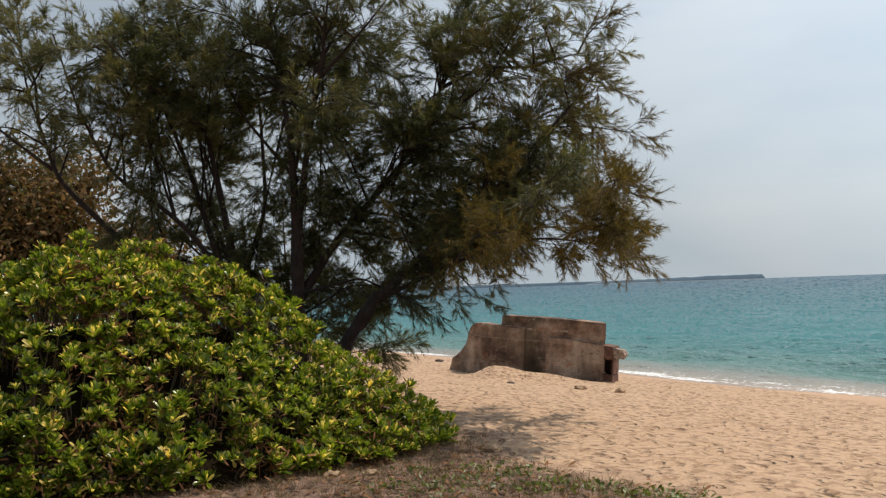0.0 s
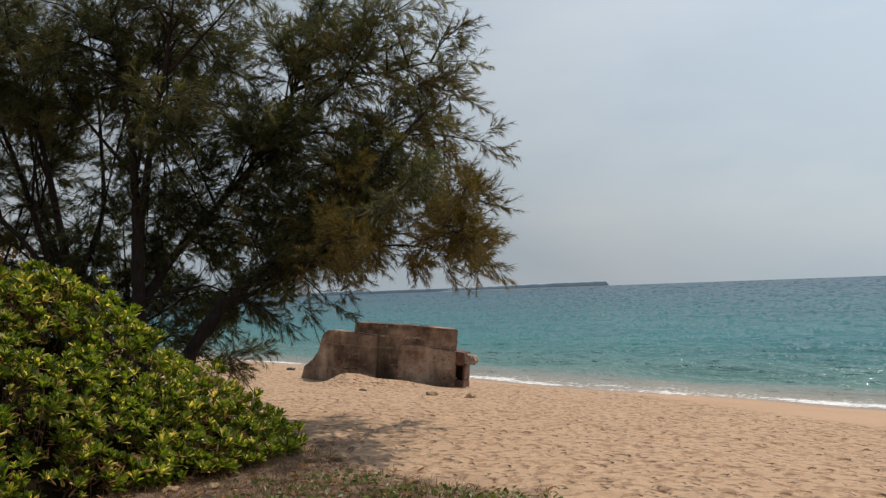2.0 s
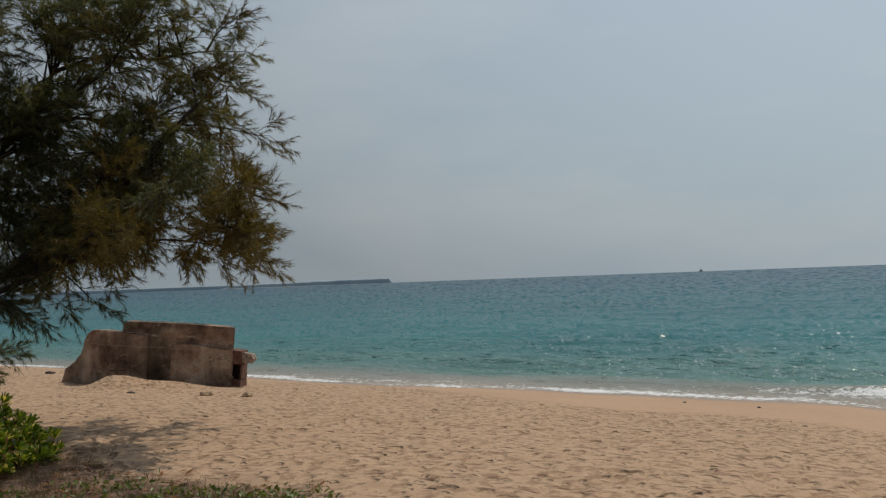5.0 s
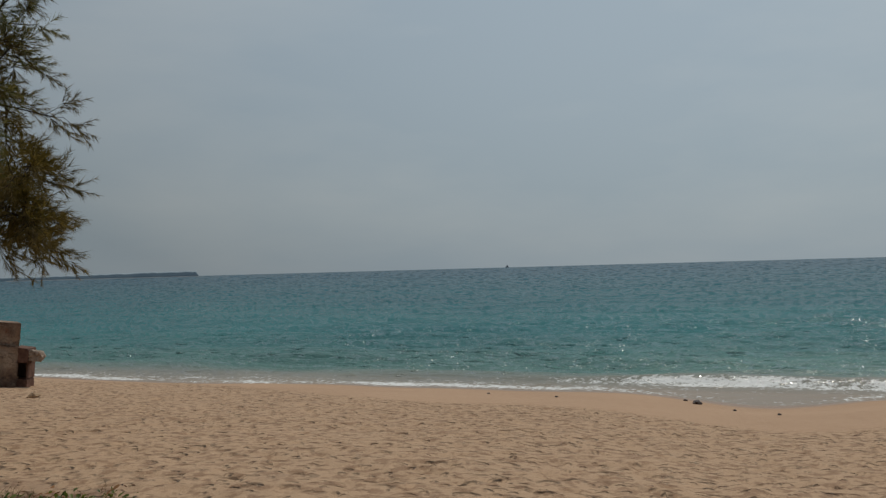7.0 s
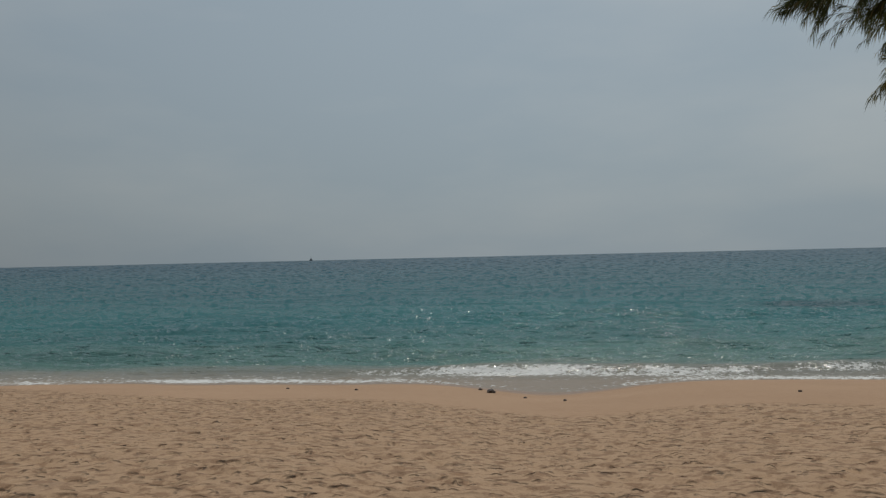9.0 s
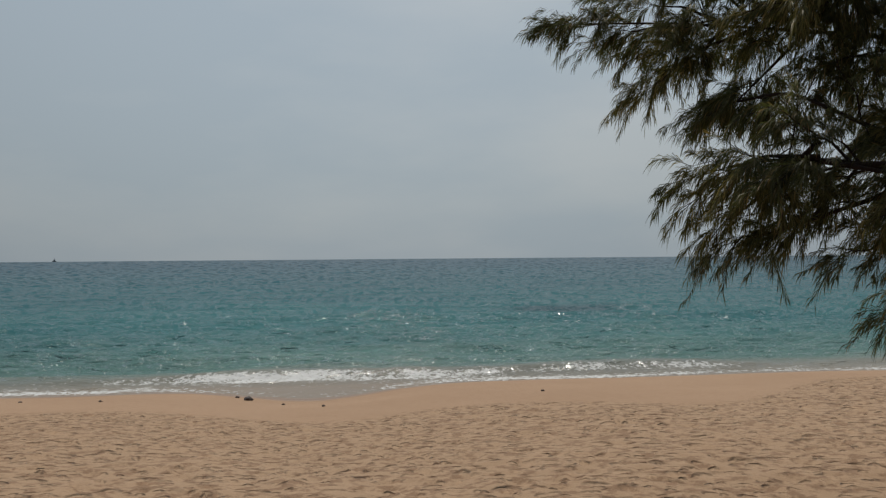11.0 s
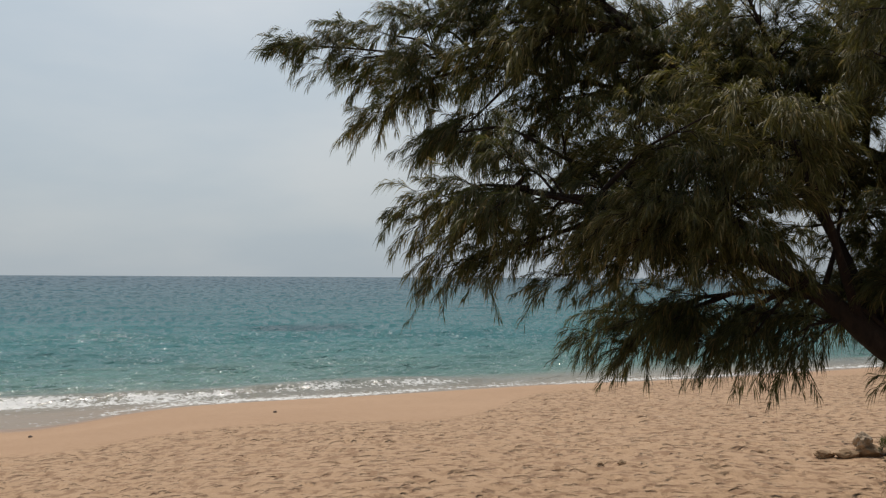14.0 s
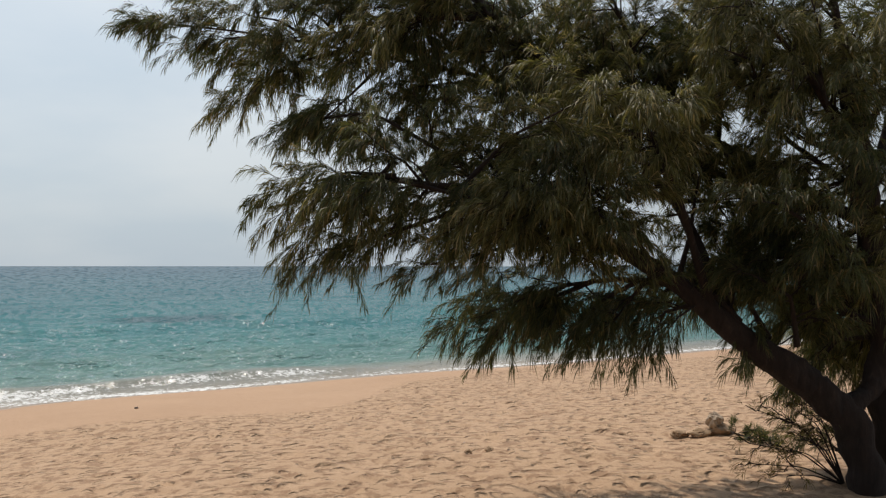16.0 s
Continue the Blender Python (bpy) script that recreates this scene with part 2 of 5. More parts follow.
def water_material():
    m, nt, b = material("sea_water", 0.06)
    away = attribute(nt, "away")
    lg = calc(nt, "LOGARITHM", calc(nt, "ADD", calc(nt, "MAXIMUM", away, 0.0), 1.0), 10.0)
    # the outermost stops are lifted to stand for haze over the far sea
    c = ramp(nt, calc(nt, "DIVIDE", lg, 3.3),
             ((0.0, (0.34, 0.27, 0.20)), (0.13, (0.25, 0.245, 0.205)), (0.22, (0.11, 0.21, 0.19)), (0.40, (0.042, 0.166, 0.174)),
              (0.58, (0.022, 0.108, 0.130)), (0.78, (0.016, 0.076, 0.110)), (1.0, (0.022, 0.075, 0.112))))
    patch = noise_tex(nt, 0.05, 4, 0.6, (1, 1, 1))
    c = mix(nt, 0.5, c, mix(nt, 1.0, c, ramp(nt, patch, ((0.35, (0.7, 0.75, 0.8)), (0.65, (1.2, 1.15, 1.1)))), "MULTIPLY"))
    c = mix(nt, calc(nt, "MULTIPLY", attribute(nt, "reef"), 0.75), c, mix(nt, 1.0, c, (0.35, 0.38, 0.45), "MULTIPLY"))
    foam = attribute(nt, "foam")
    lace = noise_tex(nt, 7.5, 6, 0.75)
    white = nt.nodes.new("ShaderNodeMapRange")
    nt.links.new(calc(nt, "ADD", foam, calc(nt, "MULTIPLY", calc(nt, "SUBTRACT", lace, 0.5), 2.9)), white.inputs[0])
    white.inputs[1].default_value, white.inputs[2].default_value = 0.42, 0.68
    c = mix(nt, white.outputs[0], c, (0.80, 0.80, 0.78))
    nt.links.new(c, b.inputs["Base Color"])
    b.inputs["Roughness"].default_value = 0.9
    b.inputs["Specular IOR Level"].default_value = 0.0
    place = nt.nodes.new("ShaderNodeCombineXYZ")
    nt.links.new(attribute(nt, "along"), place.inputs[0])
    nt.links.new(away, place.inputs[1])

    def ripple(sx, sy, detail, rough, seed):
        mp = nt.nodes.new("ShaderNodeMapping")
        mp.inputs["Scale"].default_value = (sx, sy, 1)
        mp.inputs["Location"].default_value = (seed, seed * 2, 0)
        nt.links.new(place.outputs[0], mp.inputs[0])
        n = node(nt, "ShaderNodeTexNoise", Scale=1.0, Detail=detail, Roughness=rough, Distortion=0.4)
        nt.links.new(mp.outputs[0], n.inputs[0])
        return n.outputs[0]

    waves = calc(nt, "ADD", calc(nt, "MULTIPLY", ripple(0.16, 0.34, 2, 0.5, 3.0), 0.9), calc(nt, "MULTIPLY", ripple(0.55, 1.15, 3, 0.6, 9.0), 0.42))
    waves = calc(nt, "ADD", waves, calc(nt, "MULTIPLY", ripple(2.4, 4.0, 3, 0.6, 17.0), 0.12))
    cusp = nt.nodes.new("ShaderNodeMapRange")
    cusp.interpolation_type = "SMOOTHSTEP"
    nt.links.new(ripple(0.9, 1.5, 3, 0.65, 29.0), cusp.inputs[0])
    cusp.inputs[1].default_value, cusp.inputs[2].default_value = 0.58, 0.78
    waves = calc(nt, "ADD", waves, calc(nt, "MULTIPLY", cusp.outputs[0], 0.42))
    waves = calc(nt, "ADD", waves, calc(nt, "MULTIPLY", ripple(7.0, 10.0, 1, 0.5, 41.0), 0.06))
    waves = calc(nt, "MULTIPLY", waves, calc(nt, "MINIMUM", calc(nt, "MULTIPLY_ADD", calc(nt, "MAXIMUM", away, 0.0), 0.12, 0.08), 1.0))
    waves = calc(nt, "MULTIPLY", waves, calc(nt, "MINIMUM", calc(nt, "DIVIDE", 14.0, calc(nt, "ADD", calc(nt, "MAXIMUM", away, 0.0), 8.0)), 1.0))
    tilt = node(nt, "ShaderNodeBump", Strength=1.0, Distance=0.8)
    nt.links.new(waves, tilt.inputs["Height"])
    nt.links.new(tilt.outputs[0], b.inputs["Normal"])

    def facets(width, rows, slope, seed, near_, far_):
        """Normals of small wave faces, sized by distance to suit the camera's view."""
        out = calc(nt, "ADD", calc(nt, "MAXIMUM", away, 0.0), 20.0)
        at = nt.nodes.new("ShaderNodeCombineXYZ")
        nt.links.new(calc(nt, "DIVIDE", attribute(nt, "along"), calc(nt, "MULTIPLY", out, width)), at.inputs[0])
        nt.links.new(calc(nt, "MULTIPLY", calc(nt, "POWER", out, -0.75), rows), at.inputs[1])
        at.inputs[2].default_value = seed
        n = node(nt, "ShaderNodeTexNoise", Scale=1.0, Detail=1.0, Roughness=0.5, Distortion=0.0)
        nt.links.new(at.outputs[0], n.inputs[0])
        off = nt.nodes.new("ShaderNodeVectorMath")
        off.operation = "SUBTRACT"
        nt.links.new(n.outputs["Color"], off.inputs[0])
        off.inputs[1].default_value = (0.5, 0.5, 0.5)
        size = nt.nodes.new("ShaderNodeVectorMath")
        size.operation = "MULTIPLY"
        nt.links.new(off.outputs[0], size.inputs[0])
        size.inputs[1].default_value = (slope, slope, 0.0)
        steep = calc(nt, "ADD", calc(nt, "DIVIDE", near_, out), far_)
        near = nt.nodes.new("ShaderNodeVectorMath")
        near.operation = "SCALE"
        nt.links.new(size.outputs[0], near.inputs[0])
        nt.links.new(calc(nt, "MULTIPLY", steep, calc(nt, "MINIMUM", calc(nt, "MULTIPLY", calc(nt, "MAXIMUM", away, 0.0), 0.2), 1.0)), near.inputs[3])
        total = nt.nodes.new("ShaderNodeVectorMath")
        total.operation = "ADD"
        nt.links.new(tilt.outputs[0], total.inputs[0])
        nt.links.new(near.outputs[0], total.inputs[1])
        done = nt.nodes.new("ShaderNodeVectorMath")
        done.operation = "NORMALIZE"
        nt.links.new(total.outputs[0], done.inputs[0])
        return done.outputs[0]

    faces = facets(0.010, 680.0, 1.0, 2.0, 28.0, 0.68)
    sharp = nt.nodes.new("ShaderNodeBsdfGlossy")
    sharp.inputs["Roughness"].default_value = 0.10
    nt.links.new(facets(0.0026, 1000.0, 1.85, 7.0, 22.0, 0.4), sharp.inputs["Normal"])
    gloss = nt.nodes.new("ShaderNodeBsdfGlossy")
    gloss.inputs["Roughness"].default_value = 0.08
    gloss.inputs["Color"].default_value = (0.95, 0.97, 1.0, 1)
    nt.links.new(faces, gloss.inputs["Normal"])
    fres = nt.nodes.new("ShaderNodeFresnel")
    fres.inputs["IOR"].default_value = 1.33
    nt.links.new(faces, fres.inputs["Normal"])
    share = nt.nodes.new("ShaderNodeMapRange")
    nt.links.new(fres.outputs[0], share.inputs[0])
    for k, v in zip((1, 2, 3, 4), (0.02, 0.80, 0.02, 0.41)):
        share.inputs[k].default_value = v
    both = nt.nodes.new("ShaderNodeMixShader")
    nt.links.new(calc(nt, "MULTIPLY", share.outputs[0], calc(nt, "MULTIPLY_ADD", white.outputs[0], -0.8, 1.0)), both.inputs[0])
    nt.links.new(b.outputs[0], both.inputs[1])
    mirror = nt.nodes.new("ShaderNodeMixShader")
    mirror.inputs[0].default_value = 0.34
    nt.links.new(gloss.outputs[0], mirror.inputs[1])
    nt.links.new(sharp.outputs[0], mirror.inputs[2])
    nt.links.new(mirror.outputs[0], both.inputs[2])
    nt.links.new(both.outputs[0], nt.nodes["Material Output"].inputs[0])
    return m


def concrete_material():
    m, nt, b = material("weathered_concrete", 0.92)
    big = noise_tex(nt, 1.2, 6, 0.62)
    streak = noise_tex(nt, 1.0, 5, 0.6, (1.5, 1.5, 0.55))
    pit = noise_tex(nt, 26.0, 5, 0.7)
    c = ramp(nt, big, ((0.36, (0.085, 0.054, 0.038)), (0.46, (0.25, 0.168, 0.118)), (0.60, (0.47, 0.36, 0.270))))
    c = mix(nt, 0.6, c, ramp(nt, streak, ((0.38, (0.22, 0.19, 0.17)), (0.52, (1, 1, 1)), (0.7, (1.45, 1.4, 1.35)))), "MULTIPLY")
    c = mix(nt, 0.28, c, ramp(nt, pit, ((0.36, (0.35, 0.3, 0.27)), (0.55, (1.1, 1.1, 1.1)))), "MULTIPLY")
    # a damp dark run down the joint of the walls, pale flakes and cracks
    place = nt.nodes.new("ShaderNodeSeparateXYZ")
    nt.links.new(nt.nodes.new("ShaderNodeTexCoord").outputs["Object"], place.inputs[0])
    run = calc(nt, "ABSOLUTE", calc(nt, "ADD", calc(nt, "SUBTRACT", place.outputs[0], 0.22), calc(nt, "MULTIPLY", calc(nt, "SUBTRACT", big, 0.5), 1.3)))
    c = mix(nt, ramp(nt, run, ((0.08, (0.8, 0.8, 0.8)), (0.34, (0, 0, 0)))), c, mix(nt, 1.0, c, (0.42, 0.45, 0.38), "MULTIPLY"))
    rust = noise_tex(nt, 2.6, 6, 0.7)
    c = mix(nt, ramp(nt, rust, ((0.56, (0, 0, 0)), (0.66, (0.7, 0.7, 0.7)))), c, mix(nt, 1.0, c, (0.85, 0.48, 0.34), "MULTIPLY"))
    flake = noise_tex(nt, 4.0, 5, 0.75, (0.6, 0.6, 2.2))
    c = mix(nt, ramp(nt, flake, ((0.60, (0, 0, 0)), (0.66, (0.75, 0.75, 0.75)))), c, (0.50, 0.40, 0.31))
    crack = calc(nt, "ABSOLUTE", calc(nt, "SUBTRACT", noise_tex(nt, 1.5, 7, 0.62, (0.8, 0.8, 1.5)), 0.47))
    split = calc(nt, "MULTIPLY", ramp(nt, crack, ((0.002, (1, 1, 1)), (0.008, (0, 0, 0)))), ramp(nt, noise_tex(nt, 0.9, 3), ((0.5, (0, 0, 0)), (0.6, (0.8, 0.8, 0.8)))))
    c = mix(nt, split, c, (0.09, 0.06, 0.045))
    # pale joints left by the boards it was cast in
    level = calc(nt, "ABSOLUTE", calc(nt, "SUBTRACT", calc(nt, "ADD", place.outputs[2], calc(nt, "MULTIPLY", calc(nt, "SUBTRACT", pit, 0.5), 0.05)), 0.70))
    c = mix(nt, ramp(nt, level, ((0.006, (0.26, 0.26, 0.26)), (0.022, (0, 0, 0)))), c, (0.48, 0.37, 0.28))
    nt.links.new(c, b.inputs["Base Color"])
    rise = calc(nt, "ADD", calc(nt, "ADD", calc(nt, "MULTIPLY", pit, 0.5), big), calc(nt, "MULTIPLY", flake, 0.6))
    bump(nt, b, calc(nt, "SUBTRACT", rise, calc(nt, "MULTIPLY", split, 0.3)), 0.8, 0.05)
    return m


def bark_material():
    m, nt, b = material("casuarina_bark", 0.95)
    grain = noise_tex(nt, 9.0, 6, 0.7, (3, 3, 0.7))
    blot = noise_tex(nt, 2.0, 4)
    c = ramp(nt, grain, ((0.3, (0.012, 0.007, 0.005)), (0.6, (0.034, 0.021, 0.015)), (0.8, (0.080, 0.053, 0.039))))
    c = mix(nt, 0.5, c, ramp(nt, blot, ((0.35, (0.5, 0.45, 0.42)), (0.65, (1.2, 1.15, 1.1)))), "MULTIPLY")
    nt.links.new(c, b.inputs["Base Color"])
    bump(nt, b, grain, 0.9, 0.02)
    return m


def leaf_material(name, dark, light, odd=None, share=0.9, rough=0.5, thin=0.3, spec=0.5, margin=None):
    """Foliage: each leaf its own shade, some light let through."""
    m, nt, b = material(name, rough)
    geo = nt.nodes.new("ShaderNodeNewGeometry")
    r = geo.outputs["Random Per Island"]
    stops = [(0.0, dark), (share, light)] if odd is None else [(0.0, dark), (share - 0.02, light), (share, odd), (1.0, odd)]
    c = ramp(nt, r, stops)
    if margin:
        c = mix(nt, calc(nt, "MULTIPLY", attribute(nt, "margin"), 0.6), c, mix(nt, 1.0, c, margin, "MULTIPLY"))
    big = noise_tex(nt, 1.3, 3)
    c = mix(nt, 0.6, c, mix(nt, 1.0, c, ramp(nt, big, ((0.3, (0.6, 0.62, 0.6)), (0.7, (1.35, 1.3, 1.2)))), "MULTIPLY"))
    nt.links.new(c, b.inputs["Base Color"])
    b.inputs["Specular IOR Level"].default_value = spec
    t = nt.nodes.new("ShaderNodeBsdfTranslucent")
    nt.links.new(mix(nt, 1.0, c, (1.5, 1.5, 0.8), "MULTIPLY"), t.inputs[0])
    s = nt.nodes.new("ShaderNodeMixShader")
    s.inputs[0].default_value = thin
    nt.links.new(b.outputs[0], s.inputs[1])
    nt.links.new(t.outputs[0], s.inputs[2])
    nt.links.new(s.outputs[0], nt.nodes["Material Output"].inputs[0])
    return m


def plain_material(name, c1, c2, scale=6.0, rough=0.85, relief_=0.4, spec=0.3):
    m, nt, b = material(name, rough)
    b.inputs["Specular IOR Level"].default_value = spec
    n = noise_tex(nt, scale, 6, 0.65)
    nt.links.new(ramp(nt, n, ((0.3, c1), (0.7, c2))), b.inputs["Base Color"])
    bump(nt, b, n, relief_, 0.02)
    return m


SAND, WATER, CONCRETE, BARK = sand_material(), water_material(), concrete_material(), bark_material()
NEEDLE = leaf_material("needles_dark_green", (0.033, 0.041, 0.019), (0.105, 0.115, 0.050), (0.22, 0.165, 0.085), 0.91, 0.5, 0.46, 0.4)
NEEDLE_GOLD = leaf_material("needles_golden_brown", (0.052, 0.044, 0.014), (0.165, 0.122, 0.035), (0.24, 0.165, 0.06), 0.9, 0.65, 0.3, 0.2)
# lighter needles, on some boughs standing in for sunlit sprays
NEEDLE_OLIVE = leaf_material("needles_olive", (0.052, 0.056, 0.021), (0.18, 0.172, 0.068), (0.34, 0.28, 0.15), 0.90, 0.5, 0.40, 0.4)
# the pale share and lighter margins are part leaf colour, part painted highlights
LEAF = leaf_material("fleshy_green_leaf", (0.022, 0.052, 0.007), (0.182, 0.232, 0.023), (0.56, 0.46, 0.13), 0.89, 0.24, 0.46, 0.5, (2.7, 2.4, 3.0))
DEAD_LEAF = leaf_material("withered_leaf", (0.10, 0.042, 0.020), (0.32, 0.16, 0.075), None, 1.0, 0.9, 0.1, 0.2)
BROWN_LEAF = leaf_material("brown_foliage", (0.08, 0.052, 0.025), (0.24, 0.145, 0.065), (0.09, 0.085, 0.03), 0.8, 0.8, 0.2, 0.2)
STRAW = leaf_material("dry_grass_blades", (0.12, 0.08, 0.045), (0.29, 0.21, 0.125), (0.11, 0.12, 0.04), 0.92, 0.8, 0.15, 0.2)
CREEPER = leaf_material("creeper_leaf", (0.05, 0.085, 0.016), (0.16, 0.19, 0.04), None, 1.0, 0.45, 0.3)
# near black, to stand for the shade inside the scrub
SHADE_FILL = plain_material("dark_shade_fill", (0.008, 0.006, 0.004), (0.034, 0.024, 0.013), 30.0, 1.0, 1.0, 0.0)
STEM = plain_material("grey_brown_stem", (0.06, 0.045, 0.03), (0.17, 0.13, 0.095), 12.0)
RUBBLE = plain_material("crumbled_concrete", (0.16, 0.11, 0.08), (0.50, 0.40, 0.32), 14.0)
STONE = plain_material("coral_stone", (0.25, 0.16, 0.09), (0.50, 0.35, 0.22), 9.0)
PALE_STONE = plain_material("pale_coral", (0.30, 0.22, 0.15), (0.62, 0.50, 0.38), 16.0, 0.9, 0.9)
DARK_STONE = plain_material("dark_wet_rock_and_recess_shade", (0.03, 0.02, 0.016), (0.10, 0.065, 0.05), 9.0, 0.5)
SHADED_CONCRETE = plain_material("shade_darkened_concrete", (0.07, 0.034, 0.024), (0.22, 0.12, 0.085), 7.0)
FADED = plain_material("faded_paint", (0.06, 0.035, 0.025), (0.16, 0.10, 0.075), 9.0)
# aerial haze is put into the base colours of the far land
ISLE = plain_material("haze_tinted_wooded_land", (0.31, 0.38, 0.43), (0.36, 0.43, 0.47), 0.02)
ISLE_FAR = plain_material("haze_tinted_far_land", (0.29, 0.355, 0.40), (0.33, 0.395, 0.43), 0.02)
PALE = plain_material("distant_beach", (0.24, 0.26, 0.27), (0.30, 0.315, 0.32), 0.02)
SHIP = plain_material("distant_ship_paint", (0.14, 0.16, 0.18), (0.19, 0.21, 0.23), 0.1)


# ---- ground and sea ----
def polar_grid(az, radii):
    a, r = np.meshgrid(az, radii, indexing="ij")
    x, y = (r * np.sin(a)).ravel(), (r * np.cos(a)).ravel()
    n, k = len(az), len(radii)
    i = np.arange(n - 1)[:, None] * k + np.arange(k - 1)[None, :]
    quads = np.stack((i, i + 1, i + k + 1, i + k), -1).reshape(-1, 4)[:, ::-1]
    return x, y, quads


def build_ground():
    az = np.radians(np.concatenate((np.arange(-32, 122, 0.45), np.linspace(122, 328, 70))))
    radii = np.concatenate((np.linspace(0.05, 3.2, 14), np.geomspace(3.6, 28, 300), np.geomspace(28.4, 42, 30), np.geomspace(43.5, 4700, 45)))
    x, y, quads = polar_grid(az, radii)
    z0 = ground_z(x, y)
    dz, loose = relief(x, y)
    u, s = shore(x, y)
    wet = np.clip((1.5 - s + 1.2 * (fbm(u * 0.4, s * 0.1, 8) - 0.5)) / 0.8, 0, 1)
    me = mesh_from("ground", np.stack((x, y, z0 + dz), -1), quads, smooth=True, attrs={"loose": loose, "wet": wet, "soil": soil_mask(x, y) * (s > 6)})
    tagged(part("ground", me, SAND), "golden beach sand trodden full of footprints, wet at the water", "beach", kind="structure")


def build_sea():
    az = np.radians(np.arange(-34, 149, 0.3))
    radii = np.concatenate((np.geomspace(13, 48, 190), np.geomspace(49, 4700, 120)))
    x, y, quads = polar_grid(az, radii)
    u, s = shore(x, y)
    d = -s
    ds = SN * x + CN * y - 20.5
    r = np.hypot(x, y)
    # a small breaker close in, swell and chop further out
    front = 1.75 + 0.9 * (fbm(u * 0.13, 0 * u, 41) - 0.47)
    breaker = np.exp(-((ds - front - 0.25) / np.where(ds > front + 0.25, 0.9, 0.35)) ** 2)
    strength = np.clip(1.2 - np.abs((u - 3.0) / 10.0) ** 2, 0.15, 1) * (0.45 + 0.8 * fbm(u * 0.4, 0 * u, 43))
    fade = np.clip(60 / r, 0, 1)
    swell = 0.09 * np.sin(ds * 0.85 + 3 * fbm(u * 0.06, ds * 0.04, 44)) * np.clip((ds - 3) / 5, 0, 1)
    chop = (0.50 * (fbm(u * 0.22, ds * 0.80, 45) - 0.47) + 0.08 * (fbm(u * 1.6, ds * 2.4, 49) - 0.47)) * np.clip(ds / 5, 0.06, 1)
    z = SEA + fade * (swell + chop) + 0.20 * breaker * strength * (0.7 + 0.6 * fbm(u * 2.5, ds * 2.5, 55))
    z = z + 0.09 * np.clip(-d / 1.2, 0, 1)
    # foam: on the breaker, on the wash behind it and along the edge of the swash
    edge = 0.25 + 0.5 * (fbm(u * 0.8, d * 0.3, 46) - 0.47)
    swash = (0.28 + 0.72 * fbm(u * 0.45, d * 0, 50)) * np.exp(-((d - edge - 0.1) / (0.18 + 0.45 * fbm(u * 0.3, d * 0, 52))) ** 2)
    wash = 0.42 * np.clip(1 - np.abs(ds - 0.7) / 1.2, 0, 1) * fbm(u * 1.1, ds * 2.0, 47) * 1.5
    crest = 1.1 * strength * np.clip(fbm(u * 0.9, ds * 0.5, 51) * 2.0 - 0.12, 0, 0.85) * np.exp(-((ds - front + 0.1) / 0.34) ** 2)
    swash = swash * (1 - 0.6 * np.exp(-((u + 0.3) / 3.0) ** 2))
    mid = 1.45 + 0.5 * (fbm(u * 0.25, 0 * u, 57) - 0.47) - 0.07 * np.clip(u, 0, 12)
    wide = 0.62 * np.clip((u + 15) / 6, 0.3, 1) * np.clip((8 - u) / 7, 0.25, 1)
    band = (0.40 + 0.65 * fbm(u * 0.7, ds * 1.2, 58)) * np.exp(-((ds - mid) / wide) ** 4) * np.clip((u + 5.0) / 3.5, 0, 1) * np.clip((8 - u) / 6, 0, 1)
    foam = np.maximum(np.maximum(swash, wash), np.maximum(crest, band))
    # a dark reef under the surface
    reef = np.clip(1.6 * np.exp(-((x - 48.5) / 3.6) ** 2 - ((y - 14.3) / 2.6) ** 2) + 1.2 * (fbm(x * 0.5, y * 0.9, 71) - 0.47) * np.exp(-((x - 48.5) / 6) ** 2 - ((y - 14.3) / 5) ** 2), 0, 1)
    keep = (s[quads] < 1.6).all(1)
    me = mesh_from("water", np.stack((x, y, z), -1), quads[keep], smooth=True, attrs={"away": ds, "along": u, "foam": foam, "reef": reef})
    tagged(part("water", me, WATER), "turquoise sea with low foaming waves along the beach", "sea", kind="structure")


build_ground()
build_sea()


# ---- far shore ----
def build_headland():
    base = tagged(new("headland"), "low wooded headland on the horizon", "headland", kind="structure")
    base.location = (0, 0, SEA)
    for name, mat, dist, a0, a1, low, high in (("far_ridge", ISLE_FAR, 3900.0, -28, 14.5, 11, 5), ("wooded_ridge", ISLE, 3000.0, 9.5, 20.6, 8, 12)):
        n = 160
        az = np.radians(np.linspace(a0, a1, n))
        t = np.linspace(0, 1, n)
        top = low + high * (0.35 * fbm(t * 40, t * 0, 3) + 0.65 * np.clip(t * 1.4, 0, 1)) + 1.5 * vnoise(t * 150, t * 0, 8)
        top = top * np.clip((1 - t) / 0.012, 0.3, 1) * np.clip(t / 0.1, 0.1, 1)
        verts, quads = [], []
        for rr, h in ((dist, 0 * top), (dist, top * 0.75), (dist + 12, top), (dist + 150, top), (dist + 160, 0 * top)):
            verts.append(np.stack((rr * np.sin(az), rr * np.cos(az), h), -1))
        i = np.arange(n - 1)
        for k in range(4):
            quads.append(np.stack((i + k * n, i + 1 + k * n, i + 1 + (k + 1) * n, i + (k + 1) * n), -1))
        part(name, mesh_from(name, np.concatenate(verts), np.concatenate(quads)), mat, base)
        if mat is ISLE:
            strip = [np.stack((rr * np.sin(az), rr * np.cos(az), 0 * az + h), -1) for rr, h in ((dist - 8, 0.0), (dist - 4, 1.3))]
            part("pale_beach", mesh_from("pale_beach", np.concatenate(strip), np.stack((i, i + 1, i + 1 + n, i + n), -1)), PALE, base)


